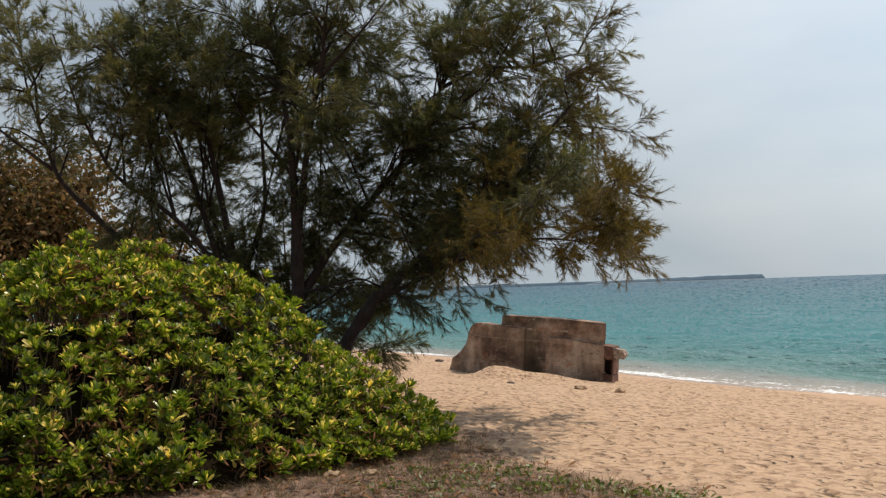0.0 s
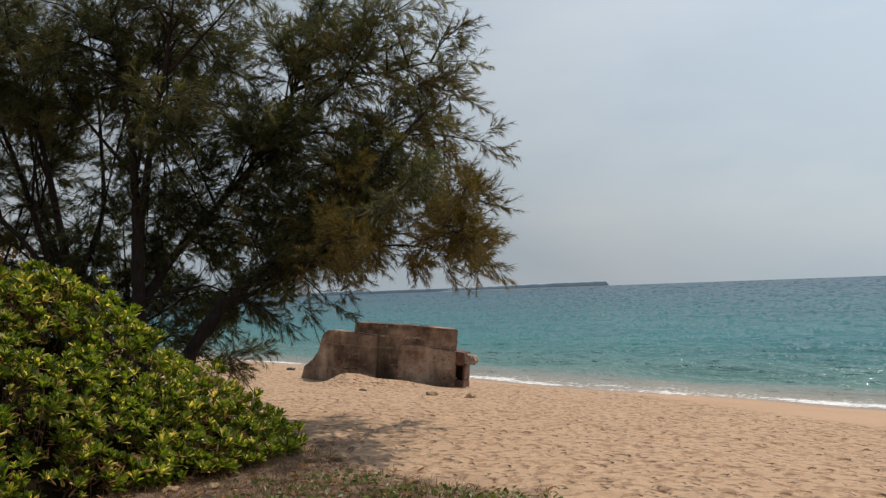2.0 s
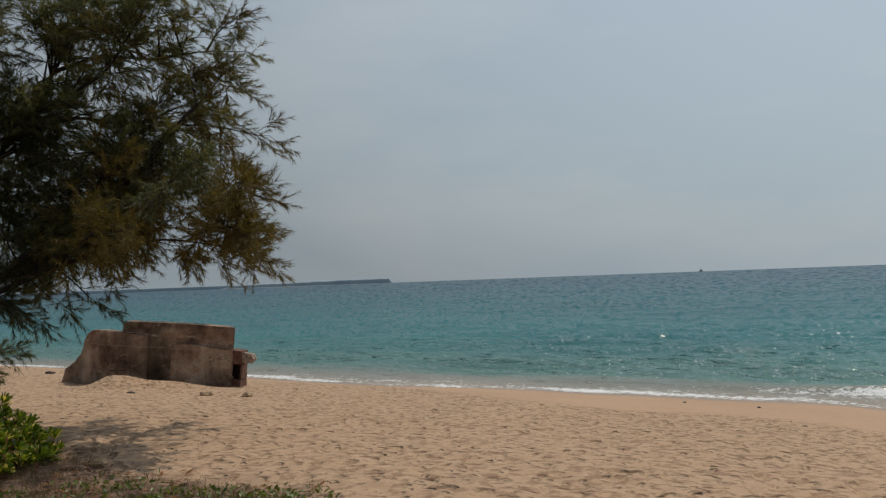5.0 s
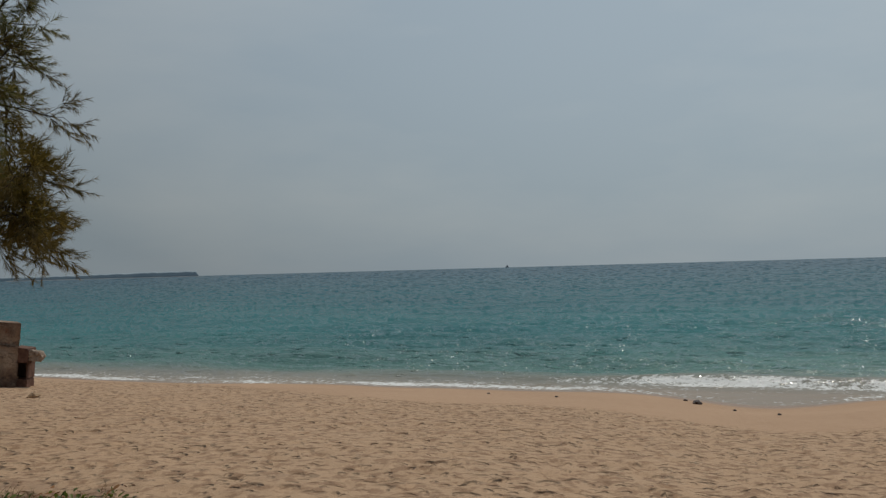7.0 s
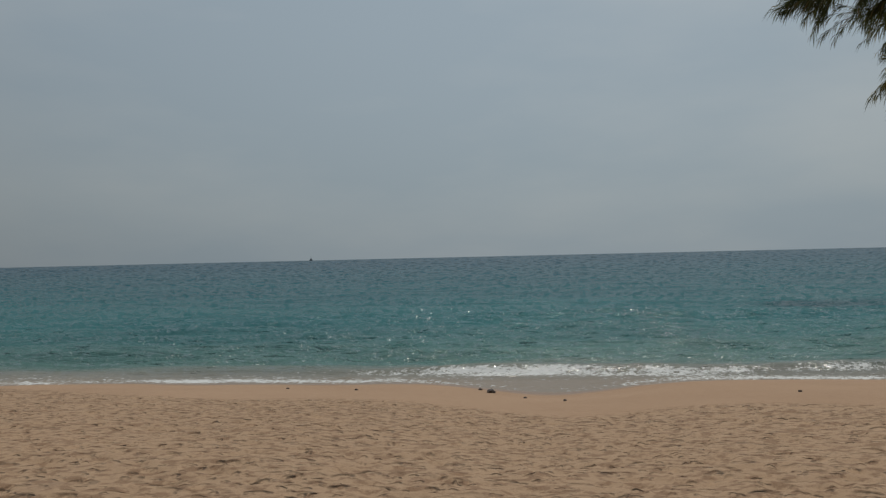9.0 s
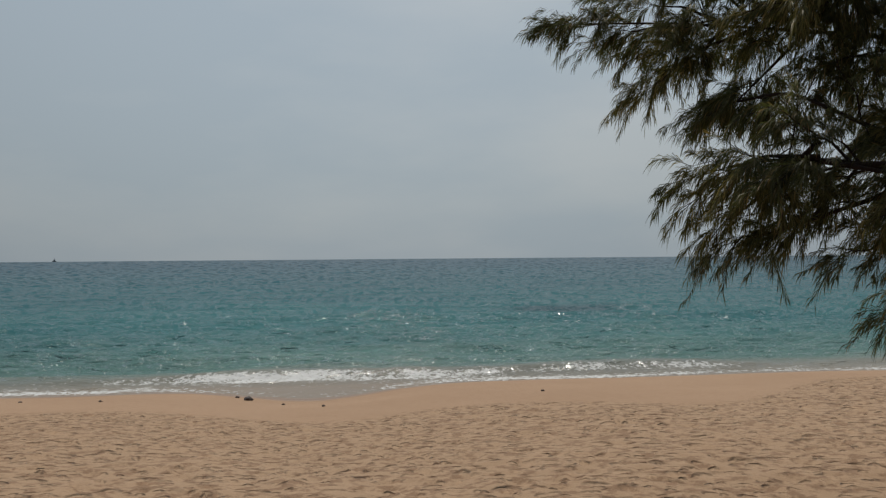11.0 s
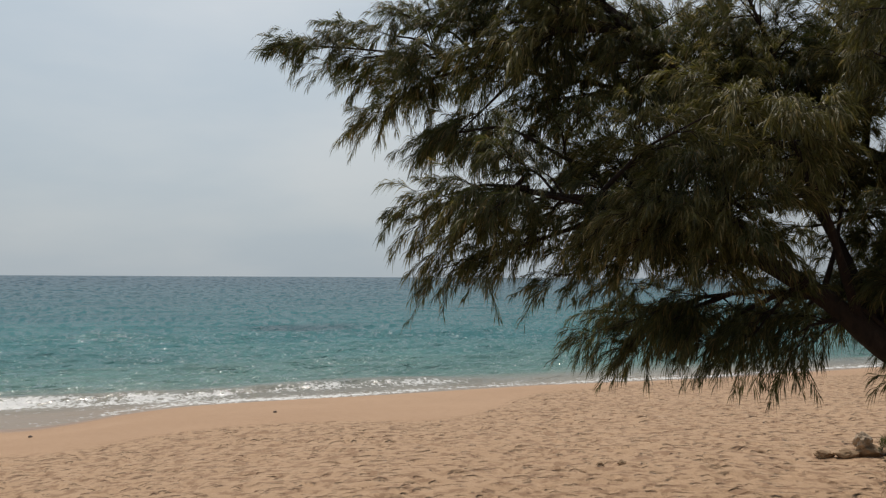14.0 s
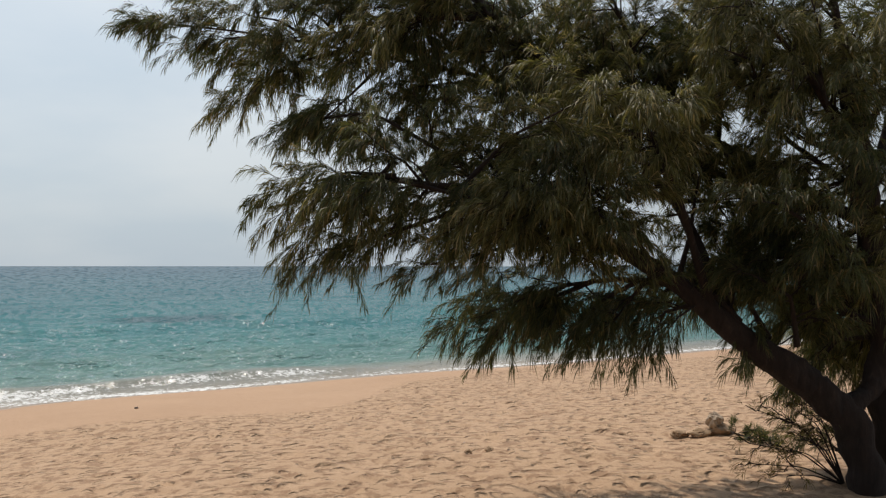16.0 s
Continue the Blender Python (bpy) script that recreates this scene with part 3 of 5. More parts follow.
def box(bm, lo, hi, m=None):
    """An upright block between two corners, added to bm."""
    lo, hi = Vector(lo), Vector(hi)
    mat = Matrix.Translation((lo + hi) / 2) @ Matrix.Diagonal((*(hi - lo), 1))
    got = bmesh.ops.create_cube(bm, size=1, matrix=(m @ mat) if m else mat)
    return got["verts"]


def build_ship():
    ship = tagged(new("ship"), "small dark ship far out on the horizon", "ship")
    a = radians(40.8)
    ship.matrix_world = pose(4300 * math.sin(a), 4300 * math.cos(a), SEA, 0, 0, -41)
    bm = bmesh.new()
    for v in box(bm, (-9, -3, -1), (9, 3, 4)):
        if v.co.z < 0:
            v.co.x *= 0.8
    part("hull", bm, SHIP, ship)
    bm = bmesh.new()
    box(bm, (-4, -2.5, 4), (4, 2.5, 9))
    box(bm, (-2, -2, 9), (2, 2, 11))
    part("deckhouse", bm, SHIP, ship)
    bm = bmesh.new()
    bmesh.ops.create_cone(bm, segments=8, radius1=0.7, radius2=0.4, depth=9, cap_ends=True, matrix=Matrix.Translation((0, 0, 15)))
    part("mast", bm, SHIP, ship)


build_headland()
build_ship()


# ---- concrete ruin ----
def slab(outline, y0, y1, seed, rough=0.028, cut=0.14, grit=0.004):
    """A block with the given outline (x, z), from depth y0 to y1, with worn edges."""
    bm = bmesh.new()
    front = [bm.verts.new((x, y0, z)) for x, z in outline]
    back = [bm.verts.new((x, y1, z)) for x, z in outline]
    bm.faces.new(front)
    bm.faces.new(back[::-1])
    for i in range(len(outline)):
        j = (i + 1) % len(outline)
        bm.faces.new((front[j], front[i], back[i], back[j]))
    bmesh.ops.recalc_face_normals(bm, faces=bm.faces[:])
    bmesh.ops.bevel(bm, geom=bm.edges[:], offset=0.014, segments=2, affect="EDGES", clamp_overlap=True)
    bmesh.ops.triangulate(bm, faces=bm.faces[:])
    for _ in range(5):
        long = [e for e in bm.edges if e.calc_length() > cut]
        if not long:
            break
        bmesh.ops.subdivide_edges(bm, edges=long, cuts=1)
        bmesh.ops.triangulate(bm, faces=[f for f in bm.faces if len(f.verts) > 3])
    bm.normal_update()
    for v in bm.verts:
        p = v.co * 2.3 + Vector((seed, 0, 0))
        v.co += v.normal * (noise.noise(p) * rough + noise.noise(p * 4.1) * rough * 0.6 + noise.noise(p * 11) * grit)
    for f in bm.faces:
        f.smooth = False
    return bm


def build_ruin():
    ruin = tagged(new("concrete_ruin"), "broken weathered concrete bunker half sunk in beach sand", "ruin")
    ruin.matrix_world = Matrix.Translation((1.97, 21.15, -0.42)) @ Matrix.Rotation(radians(-30.5), 4, "Z") @ Matrix.Rotation(radians(4.6), 4, "Y")
    main = slab(((-0.62, -0.4), (2.10, -0.4), (2.10, 1.25), (0.9, 1.28), (-0.62, 1.27)), 0.083, 0.55, 4.0)
    for v in main.verts:
        if v.co.x > 1.82:
            v.co.x -= 0.5 * (v.co.y - 0.083) * (v.co.x - 1.82) / 0.28
    part("main_wall", main, CONCRETE, ruin)
    part("lower_wall", slab(((0.62, -0.4), (2.10, -0.4), (2.10, 0.75), (1.5, 0.79), (1.0, 0.82), (0.62, 0.80)), 0.0, 0.08, 1.0, 0.018, 0.09, 0.01), CONCRETE, ruin)
    part("wing_wall", slab(((0.06, -0.4), (-1.17, -0.4), (-1.17, 1.03), (-0.6, 1.02), (0.04, 0.98)), 0.0, 0.08, 7.0, 0.015, 0.09, 0.008), CONCRETE, ruin)
    flank = slab(((-1.173, -0.4), (-2.48, -0.4), (-2.38, -0.02), (-2.06, 0.18), (-1.79, 0.46), (-1.70, 0.76), (-1.62, 0.92), (-1.46, 1.0), (-1.173, 1.03)), 0.05, 0.45, 8.0)
    for v in flank.verts:
        v.co.y += 0.55 * max(0.0, -1.173 - v.co.x)
    part("flared_end", flank, CONCRETE, ruin, "pale flared end of the wing wall")
    part("wing_back", slab(((-0.623, -0.4), (-1.17, -0.4), (-1.17, 1.03), (-0.623, 1.015)), 0.083, 0.45, 11.0), CONCRETE, ruin)
    # lintel, sill and cheek coloured darker to stand for shade around the opening
    part("lintel", slab(((1.99, 0.42), (2.31, 0.42), (2.31, 0.72), (1.99, 0.745)), 0.02, 0.50, 19.0, 0.012, 0.06, 0.006), SHADED_CONCRETE, ruin, "lintel over the opening, darkened in colour for shade")
    part("beam_end", slab(((2.315, 0.46), (2.54, 0.45), (2.60, 0.56), (2.54, 0.66), (2.315, 0.70)), 0.05, 0.27, 9.0, 0.018, 0.045, 0.03), RUBBLE, ruin, "crumbling beam end with exposed gravel")
    part("sill", slab(((1.99, -0.4), (2.31, -0.4), (2.31, 0.06), (1.99, 0.06)), 0.05, 0.50, 12.0, 0.012), SHADED_CONCRETE, ruin)
    # back of the opening takes the dark rock colour to read as deep shade
    part("recess", slab(((1.75, 0.064), (2.27, 0.064), (2.27, 0.415), (1.75, 0.415)), 0.40, 0.50, 17.0, 0.006), DARK_STONE, ruin, "back of the recess under the beam, coloured dark for shade")
    part("cheek", slab(((2.275, 0.064), (2.31, 0.064), (2.31, 0.415), (2.275, 0.415)), 0.06, 0.50, 18.0, 0.004, 0.1), SHADED_CONCRETE, ruin)
    part("cracked_edge", slab(((1.45, 0.80), (2.06, 0.765), (2.06, 0.79), (1.7, 0.815), (1.45, 0.825)), 0.012, 0.07, 23.0, 0.012, 0.05, 0.012), RUBBLE, ruin, "pale crumbling lip of the ledge")
    part("wing_coping", slab(((-0.5, 1.022), (0.03, 0.984), (0.03, 1.004), (-0.5, 1.036)), 0.006, 0.07, 25.0, 0.008, 0.05, 0.010), RUBBLE, ruin, "pale crumbling top edge of the wing wall")


    for k, (x, z, w, h) in enumerate(((-1.02, 0.30, 0.05, 0.17), (-0.93, 0.37, 0.10, 0.04), (-0.92, 0.26, 0.04, 0.14), (-0.80, 0.28, 0.05, 0.18), (-0.72, 0.27, 0.10, 0.05),
                                      (-0.62, 0.24, 0.05, 0.17), (-0.52, 0.22, 0.12, 0.04), (-0.42, 0.20, 0.05, 0.13), (-0.86, 0.13, 0.16, 0.035), (-0.60, 0.11, 0.14, 0.03))):
        bm = bmesh.new()
        box(bm, (x, -0.020, z), (x + w, 0.012, z + h), Matrix.Rotation(radians(3 * math.sin(k * 2.1)), 4, "Y"))
        part("painted_bar", bm, FADED, ruin, "faded dark brown painted bar")


build_ruin()


# ---- trees ----
def tubes(lines, radii, sides):
    """Verts and quads of round tapering tubes along many polylines with as many points each."""
    P = np.asarray(lines, float)
    R = np.asarray(radii, float)
    n, k, _ = P.shape
    tang = np.gradient(P, axis=1)
    tang /= np.linalg.norm(tang, axis=2, keepdims=True) + 1e-9
    ref = np.eye(3)[np.abs(tang).max(1).argmin(1)][:, None, :]
    a = np.cross(tang, np.broadcast_to(ref, tang.shape))
    a /= np.linalg.norm(a, axis=2, keepdims=True) + 1e-9
    b = np.cross(tang, a)
    ang = np.linspace(0, 2 * np.pi, sides, endpoint=False)
    ring = a[:, :, None] * np.cos(ang)[:, None] + b[:, :, None] * np.sin(ang)[:, None]
    V = P[:, :, None] + ring * R[:, :, None, None]
    i = np.arange(n)[:, None, None] * k * sides + np.arange(k - 1)[None, :, None] * sides
    j, j2 = np.arange(sides)[None, None, :], (np.arange(sides)[None, None, :] + 1) % sides
    Q = np.stack((i + j, i + j2, i + sides + j2, i + sides + j), -1).reshape(-1, 4)
    return V.reshape(-1, 3), Q


def bend(points, count):
    """A smooth line of count points through the given ones."""
    p = np.asarray(points, float)
    seg = np.concatenate(([0], np.cumsum(np.linalg.norm(np.diff(p, axis=0), axis=1))))
    t = np.linspace(0, seg[-1], count)
    out = np.stack([np.interp(t, seg, p[:, i]) for i in range(3)], -1)
    for _ in range(max(2, count // 10)):
        out[1:-1] = (out[:-2] + 2 * out[1:-1] + out[2:]) / 4
    return out


def unit(v):
    return v / (np.linalg.norm(v, axis=-1, keepdims=True) + 1e-9)


def needles(pos, way, length, rng, count, size, width, segments, spread=0.62, sag=0.3, arch=0.25):
    """Drooping needles along curved twigs: one twig from pos along way each. Returns the twigs' lines too."""
    n = len(pos)
    down = np.array([0, 0, -1.0])
    k = np.linspace(0, 1, 3)
    lines = pos[:, None] + way[:, None] * (k * length[:, None])[..., None] + down * (arch * (k * k - 0.35 * k) * length[:, None])[..., None]
    s = rng.uniform(0.05, 1.0, (n, count)) ** 0.7
    start = pos[:, None] + way[:, None] * (s * length[:, None])[..., None] + down * (arch * (s * s - 0.35 * s) * length[:, None])[..., None]
    tang = unit(way[:, None] + down * (arch * (2 * s - 0.35))[..., None])
    d = unit(tang + unit(rng.normal(size=(n, count, 3))) * spread)
    L = size * rng.uniform(0.45, 1.2, (n, count)) * rng.uniform(0.75, 1.2, (n, 1))
    face = unit(np.cross(d, unit(rng.normal(size=(n, count, 3)))))
    w = face * (width * rng.uniform(0.7, 1.3, (n, count)))[..., None] * 0.5
    start, d, L, w = (a.reshape(-1, *a.shape[2:]) for a in (start, d, L, w))
    m = len(start)
    if segments == 1:
        tip = start + unit(d + down * sag) * L[:, None]
        V = np.stack((start - w, start + w, tip), 1).reshape(-1, 3)
        return V, np.arange(m * 3).reshape(-1, 3), lines
    mid = start + unit(d + down * sag * 0.3) * (0.5 * L)[:, None]
    tip = mid + unit(d + down * sag * 2.2) * (0.5 * L)[:, None]
    V = np.stack((start, mid + w, mid - w, tip), 1).reshape(-1, 3)
    i = np.arange(m)[:, None] * 4
    return V, np.concatenate((i + np.array([[0, 1, 2]]), i + np.array([[2, 1, 3]]))), lines


def grow(tree, line, r0, r1, rng, mat, start=0.25, per_metre=8, reach=(1.1, 0.5), twigs=14, count=30, size=0.15, width=0.004, segments=1, lift=0.15, droop=0.3, sides=8, name="limb", spread=0.62, sag=0.3, arch=0.25, twig=(0.12, 0.30)):
    """One limb with its side branches and twigs as wood, and the needles on them as its foliage."""
    p = bend(line, 24)
    length = np.linalg.norm(np.diff(p, axis=0), axis=1).sum()
    V, Q = tubes([p], [(r1 + (r0 - r1) * np.linspace(1, 0, 24) ** 1.5) * (1 + 0.08 * np.sin(np.arange(24) * 1.7))], sides)
    n = max(3, int(length * (1 - start) * per_metre))
    t = np.sort(start + (1 - start) * rng.uniform(0, 1, n) ** 0.75)
    t[-1] = 1.0
    at = np.stack([np.interp(t, np.linspace(0, 1, 24), p[:, i]) for i in range(3)], -1)
    tang = unit(np.stack([np.interp(t, np.linspace(0, 1, 24), np.gradient(p[:, i])) for i in range(3)], -1))
    way = unit(tang * 0.65 + unit(rng.normal(size=(n, 3))) * 0.85 + np.array([0, 0, lift]))
    way[-1] = tang[-1]
    way[:, 2] = np.maximum(way[:, 2], -0.3)
    reach_ = np.interp(t, (start, 1), reach) * rng.uniform(0.55, 1.2, n)
    k = 7
    s = np.linspace(0, 1, k)
    B = at[:, None] + way[:, None] * (reach_[:, None] * s)[..., None]
    B[..., 2] -= droop * reach_[:, None] * s ** 2
    B[:, 1:-1] += rng.normal(0, 0.02, (n, k - 2, 3))
    rb = np.linspace(1, 0.25, k)[None] * np.clip(np.interp(t, (0, 1), (r0, r1)) * 0.4, 0.005, 0.022)[:, None]
    V2, Q2 = tubes(B[:, ::2], rb[:, ::2], 4)
    # twigs on every side branch, one of them carrying on from its end
    q = rng.uniform(0.15, 1.0, (n, twigs))
    q[:, 0] = 1.0
    pos = np.stack([np.array([np.interp(q[i], s, B[i, :, j]) for j in range(3)]).T for i in range(n)])
    run = unit(B[:, -1] - B[:, -2])[:, None] * 0.35 + way[:, None] * 0.65
    dirs = unit(run + unit(rng.normal(size=(n, twigs, 3))) * np.where(np.arange(twigs) == 0, 0.15, 0.72)[None, :, None] + np.array([0, 0, 0.04]))
    tl = rng.uniform(*twig, (n, twigs))
    pos, dirs, tl = pos.reshape(-1, 3), dirs.reshape(-1, 3), tl.ravel()
    NV, NT, stems = needles(pos, dirs, tl, rng, count, size, width, segments, spread, sag, arch)
    stems = stems[::2]
    V3, Q3 = tubes(stems, np.tile(np.linspace(0.0035, 0.0015, 3), (len(stems), 1)), 3)
    wood = mesh_from(name, np.concatenate((V, V2, V3)), np.concatenate((Q, Q2 + len(V), Q3 + len(V) + len(V2))), smooth=True)
    limb = part(name, wood, BARK, tree)
    part("foliage", mesh_from("foliage", NV, None, NT), mat, limb)
    return p


def fill_out(tree, lines, rng, number, span, pull, mat, low, high, **how):
    """Secondary limbs off the given ones, their tips kept between two corners."""
    for _ in range(number):
        p = lines[rng.integers(len(lines))]
        i = rng.integers(7, 21)
        way = unit(rng.normal(size=3) * np.array([1, 1, 0.7]) + np.array(pull))
        reach = rng.uniform(*span)
        tip = np.clip(p[i] + way * reach, low, high)
        mid = (p[i] + tip) / 2 + np.array([0, 0, 0.12 * reach])
        grow(tree, (p[i], mid, tip), 0.022, 0.007, rng, mat[rng.integers(len(mat))], 0.12, sides=5, **how)


def bole(tree, line, r0, r1, sides=14, name="trunk"):
    p = bend(line, 30)
    r = np.linspace(r0, r1, 30) * (1 + 0.07 * np.sin(np.arange(30) * 0.9) + 0.04 * np.sin(np.arange(30) * 2.3))
    r[:3] *= (1.35, 1.18, 1.06)
    p, r = bend(p, 90), np.interp(np.linspace(0, 29, 90), np.arange(30), r)
    V, Q = tubes([p], [r], sides * 2)
    out = unit(V - np.repeat(p, sides * 2, 0))
    ridge = [noise.noise(Vector((a * 9, b * 9, c * 3))) + 0.6 * noise.noise(Vector((a * 24, b * 24, c * 8))) for a, b, c in V]
    V = V + out * (0.16 * r0 * np.array(ridge))[:, None] + 0.012 * np.sin(V[:, [1, 2, 0]] * 23)
    part(name, mesh_from(name, V, Q, smooth=True), BARK, tree)


AIRY = dict(twigs=12, count=37, size=0.112, width=0.0064, spread=0.68, sag=0.22, arch=0.1, twig=(0.12, 0.32))
COMB = dict(segments=2, spread=0.52, sag=0.54, arch=0.45, twig=(0.11, 0.30))


def spread_tree():
    """The many-stemmed casuarina behind the scrub."""
    rng = np.random.default_rng(11)
    tree = tagged(new("casuarina_tree"), "wide casuarina tree with several stems and drooping needles", "tree", group="casuarina trees on the beach")
    bole(tree, ((-1.83, 11.9, -0.3), (-1.93, 11.9, 1.3), (-1.92, 11.9, 2.5)), 0.115, 0.08)
    bole(tree, ((-1.64, 11.4, -0.3), (-1.2, 11.4, 0.95), (-0.74, 11.4, 1.57)), 0.105, 0.085, 12, "leaning_stem")
    dark, gold, olive = NEEDLE, NEEDLE_GOLD, NEEDLE_OLIVE
    limbs = (
        (((-1.92, 11.9, 2.4), (-1.97, 11.9, 3.8), (-2.2, 12.1, 5.0), (-2.4, 12.2, 6.9)), 0.10, dark),
        (((-1.92, 11.9, 2.4), (-1.7, 11.8, 3.8), (-1.46, 11.6, 4.8), (-1.2, 11.4, 6.7)), 0.09, dark),
        (((-1.95, 12.0, 1.5), (-1.45, 12.2, 2.3), (-0.4, 12.4, 3.5), (0.3, 12.6, 4.8), (0.9, 12.7, 6.4)), 0.10, dark),
        (((-0.76, 11.4, 1.5), (-0.06, 11.4, 2.16), (0.72, 11.5, 2.74), (1.5, 11.6, 3.5), (2.3, 11.7, 4.5)), 0.09, olive),
        (((-0.76, 11.4, 1.5), (0.23, 11.3, 1.95), (1.38, 11.2, 2.25), (2.1, 11.2, 2.15), (2.6, 11.2, 1.95)), 0.06, gold),
        (((-0.3, 12.1, 3.6), (0.4, 12.05, 3.92), (1.2, 12.0, 3.8), (2.1, 11.9, 3.85), (2.85, 11.9, 3.72)), 0.05, gold),
        (((0.2, 12.5, 4.6), (0.8, 12.4, 4.85), (1.5, 12.3, 4.8), (2.1, 12.2, 4.95), (2.6, 12.1, 4.95)), 0.045, olive),
    )
    lines = []
    for line, r, mat in limbs:
        lines.append(grow(tree, line, r * 0.7, 0.007, rng, mat, 0.42 if line[-1][2] > 6.5 else 0.15, 9, (1.2, 0.45), **AIRY))
    more = (
        (((-0.1, 12.2, 3.9), (0.8, 11.6, 4.4), (1.4, 11.2, 5.4)), 0.045, dark),
        (((0.6, 11.4, 2.7), (1.5, 11.0, 2.8), (2.55, 10.8, 2.75)), 0.045, gold),
        (((-1.9, 11.9, 3.4), (-1.7, 11.2, 3.9), (-1.3, 10.8, 4.1)), 0.035, olive),
        (((-1.2, 12.2, 2.5), (-0.3, 12.6, 2.3), (0.7, 12.8, 2.1)), 0.045, dark),
        (((-1.93, 11.9, 1.6), (-1.0, 11.5, 1.8), (-0.2, 11.2, 1.4)), 0.04, dark),
        (((-1.9, 12.0, 3.2), (-2.7, 12.1, 4.2), (-3.2, 12.2, 5.3)), 0.05, dark),
        (((0.7, 12.6, 5.6), (1.6, 12.4, 5.7), (2.1, 12.3, 6.0)), 0.04, olive),
        (((-1.75, 11.8, 3.6), (-1.2, 12.3, 4.4), (-0.6, 12.8, 5.4)), 0.045, dark),
        (((-1.5, 11.7, 4.6), (-0.8, 11.3, 5.2), (-0.2, 11.0, 5.8)), 0.04, dark),
        (((-1.9, 12.0, 1.3), (-1.3, 12.6, 1.7), (-0.5, 12.9, 1.7)), 0.035, dark),
        (((-1.9, 12.0, 1.0), (-2.3, 12.5, 1.6), (-2.9, 12.9, 2.1)), 0.035, dark),
        (((0.15, 11.3, 1.92), (0.35, 11.2, 1.75), (0.5, 11.1, 1.58)), 0.02, dark),
        (((-0.25, 11.4, 1.9), (-0.05, 11.3, 1.72), (0.1, 11.2, 1.55)), 0.02, dark),
    )
    for line, r, mat in more:
        grow(tree, line, r * 0.65, 0.007, rng, mat, 0.15, 10, (1.1, 0.45), **AIRY)
    own = np.random.default_rng(87)
    edge = (
        (((1.2, 12.0, 3.8), (1.7, 12.2, 4.1), (2.3, 12.2, 4.36)), olive),
        (((1.5, 12.3, 4.8), (2.0, 12.2, 4.55), (2.5, 12.05, 4.42)), gold),
        (((1.2, 12.0, 3.8), (1.6, 12.3, 4.05), (2.1, 12.3, 4.12)), gold),
        (((1.3, 11.5, 3.3), (1.8, 11.9, 3.1), (2.3, 12.2, 2.95)), gold),
        (((0.72, 11.5, 2.74), (1.2, 12.0, 3.0), (1.6, 12.3, 3.3)), dark),
        (((2.1, 11.2, 2.15), (2.5, 11.5, 2.1), (2.75, 11.8, 2.02)), gold),
    )
    for line, mat in edge:
        grow(tree, line, 0.02, 0.006, own, mat, 0.2, 10, (0.6, 0.35), **AIRY)
    fill_out(tree, lines[:4], rng, 8, (0.6, 1.4), (0, 0, 0.1), (dark,), (-2.6, 12.2, 1.0), (0.3, 13.8, 2.3), per_metre=10, reach=(0.75, 0.4), **AIRY)
    fill_out(tree, lines[2:4], rng, 9, (0.5, 1.1), (0, 0, 0), (dark,), (-1.5, 11.5, 1.3), (0.9, 13.0, 2.3), per_metre=10, reach=(0.6, 0.35), **AIRY)
    fill_out(tree, lines[1:3], rng, 11, (0.7, 1.5), (0.3, 0, 0.2), (dark, dark, olive), (-1.5, 11.6, 4.0), (0.8, 13.4, 6.7), per_metre=10, reach=(0.75, 0.4), **AIRY)
    fill_out(tree, lines[:4], rng, 11, (0.8, 1.6), (0, 0.3, 0.5), (dark, dark, olive), (-1.6, 12.0, 1.0), (2.3, 13.6, 6.6), per_metre=10, reach=(0.75, 0.4), **AIRY)
    fill_out(tree, lines[:2], rng, 12, (0.7, 1.6), (-0.4, 0, 0.2), (dark, dark, olive), (-3.4, 11.4, 4.3), (-1.2, 13.0, 6.3), per_metre=10, reach=(0.75, 0.4), **AIRY)
    fill_out(tree, lines[1:3], np.random.default_rng(81), 5, (0.7, 1.5), (-0.2, 0, 0.4), (dark, olive), (-2.2, 11.6, 4.9), (0.2, 13.0, 6.2), per_metre=10, reach=(0.75, 0.4), **AIRY)
    fill_out(tree, lines[2:4] + lines[6:], np.random.default_rng(83), 7, (0.6, 1.3), (0, 0, 0.2), (dark,), (-0.1, 11.6, 4.1), (1.5, 13.0, 5.7), per_metre=10, reach=(0.7, 0.4), **AIRY)
    fill_out(tree, lines[3:5], rng, 8, (0.5, 1.2), (0, 0.2, 0), (dark,), (-0.9, 11.3, 1.9), (1.2, 12.8, 3.2), per_metre=10, reach=(0.7, 0.4), **AIRY)
    fill_out(tree, lines[1:3], rng, 8, (0.7, 1.5), (0.2, 0, 0.2), (dark,), (-1.9, 11.0, 3.9), (0.1, 12.8, 5.3), per_metre=10, reach=(0.75, 0.4), **AIRY)
    fill_out(tree, lines[:3], np.random.default_rng(79), 6, (0.7, 1.6), (0, 0, 0.2), (dark, dark, olive), (-2.2, 11.2, 4.0), (0.5, 13.0, 6.0), per_metre=9, reach=(0.75, 0.4), **AIRY)
    fill_out(tree, lines[2:5], np.random.default_rng(85), 9, (0.5, 1.2), (0, 0.2, -0.1), (dark,), (-1.9, 11.8, 1.0), (0.1, 13.2, 2.1), per_metre=11, reach=(0.7, 0.4), **AIRY)
    fill_out(tree, lines[2:4], np.random.default_rng(86), 6, (0.5, 1.2), (0, 0.2, 0), (dark,), (-0.7, 11.8, 2.0), (1.0, 13.2, 3.4), per_metre=10, reach=(0.7, 0.4), **AIRY)
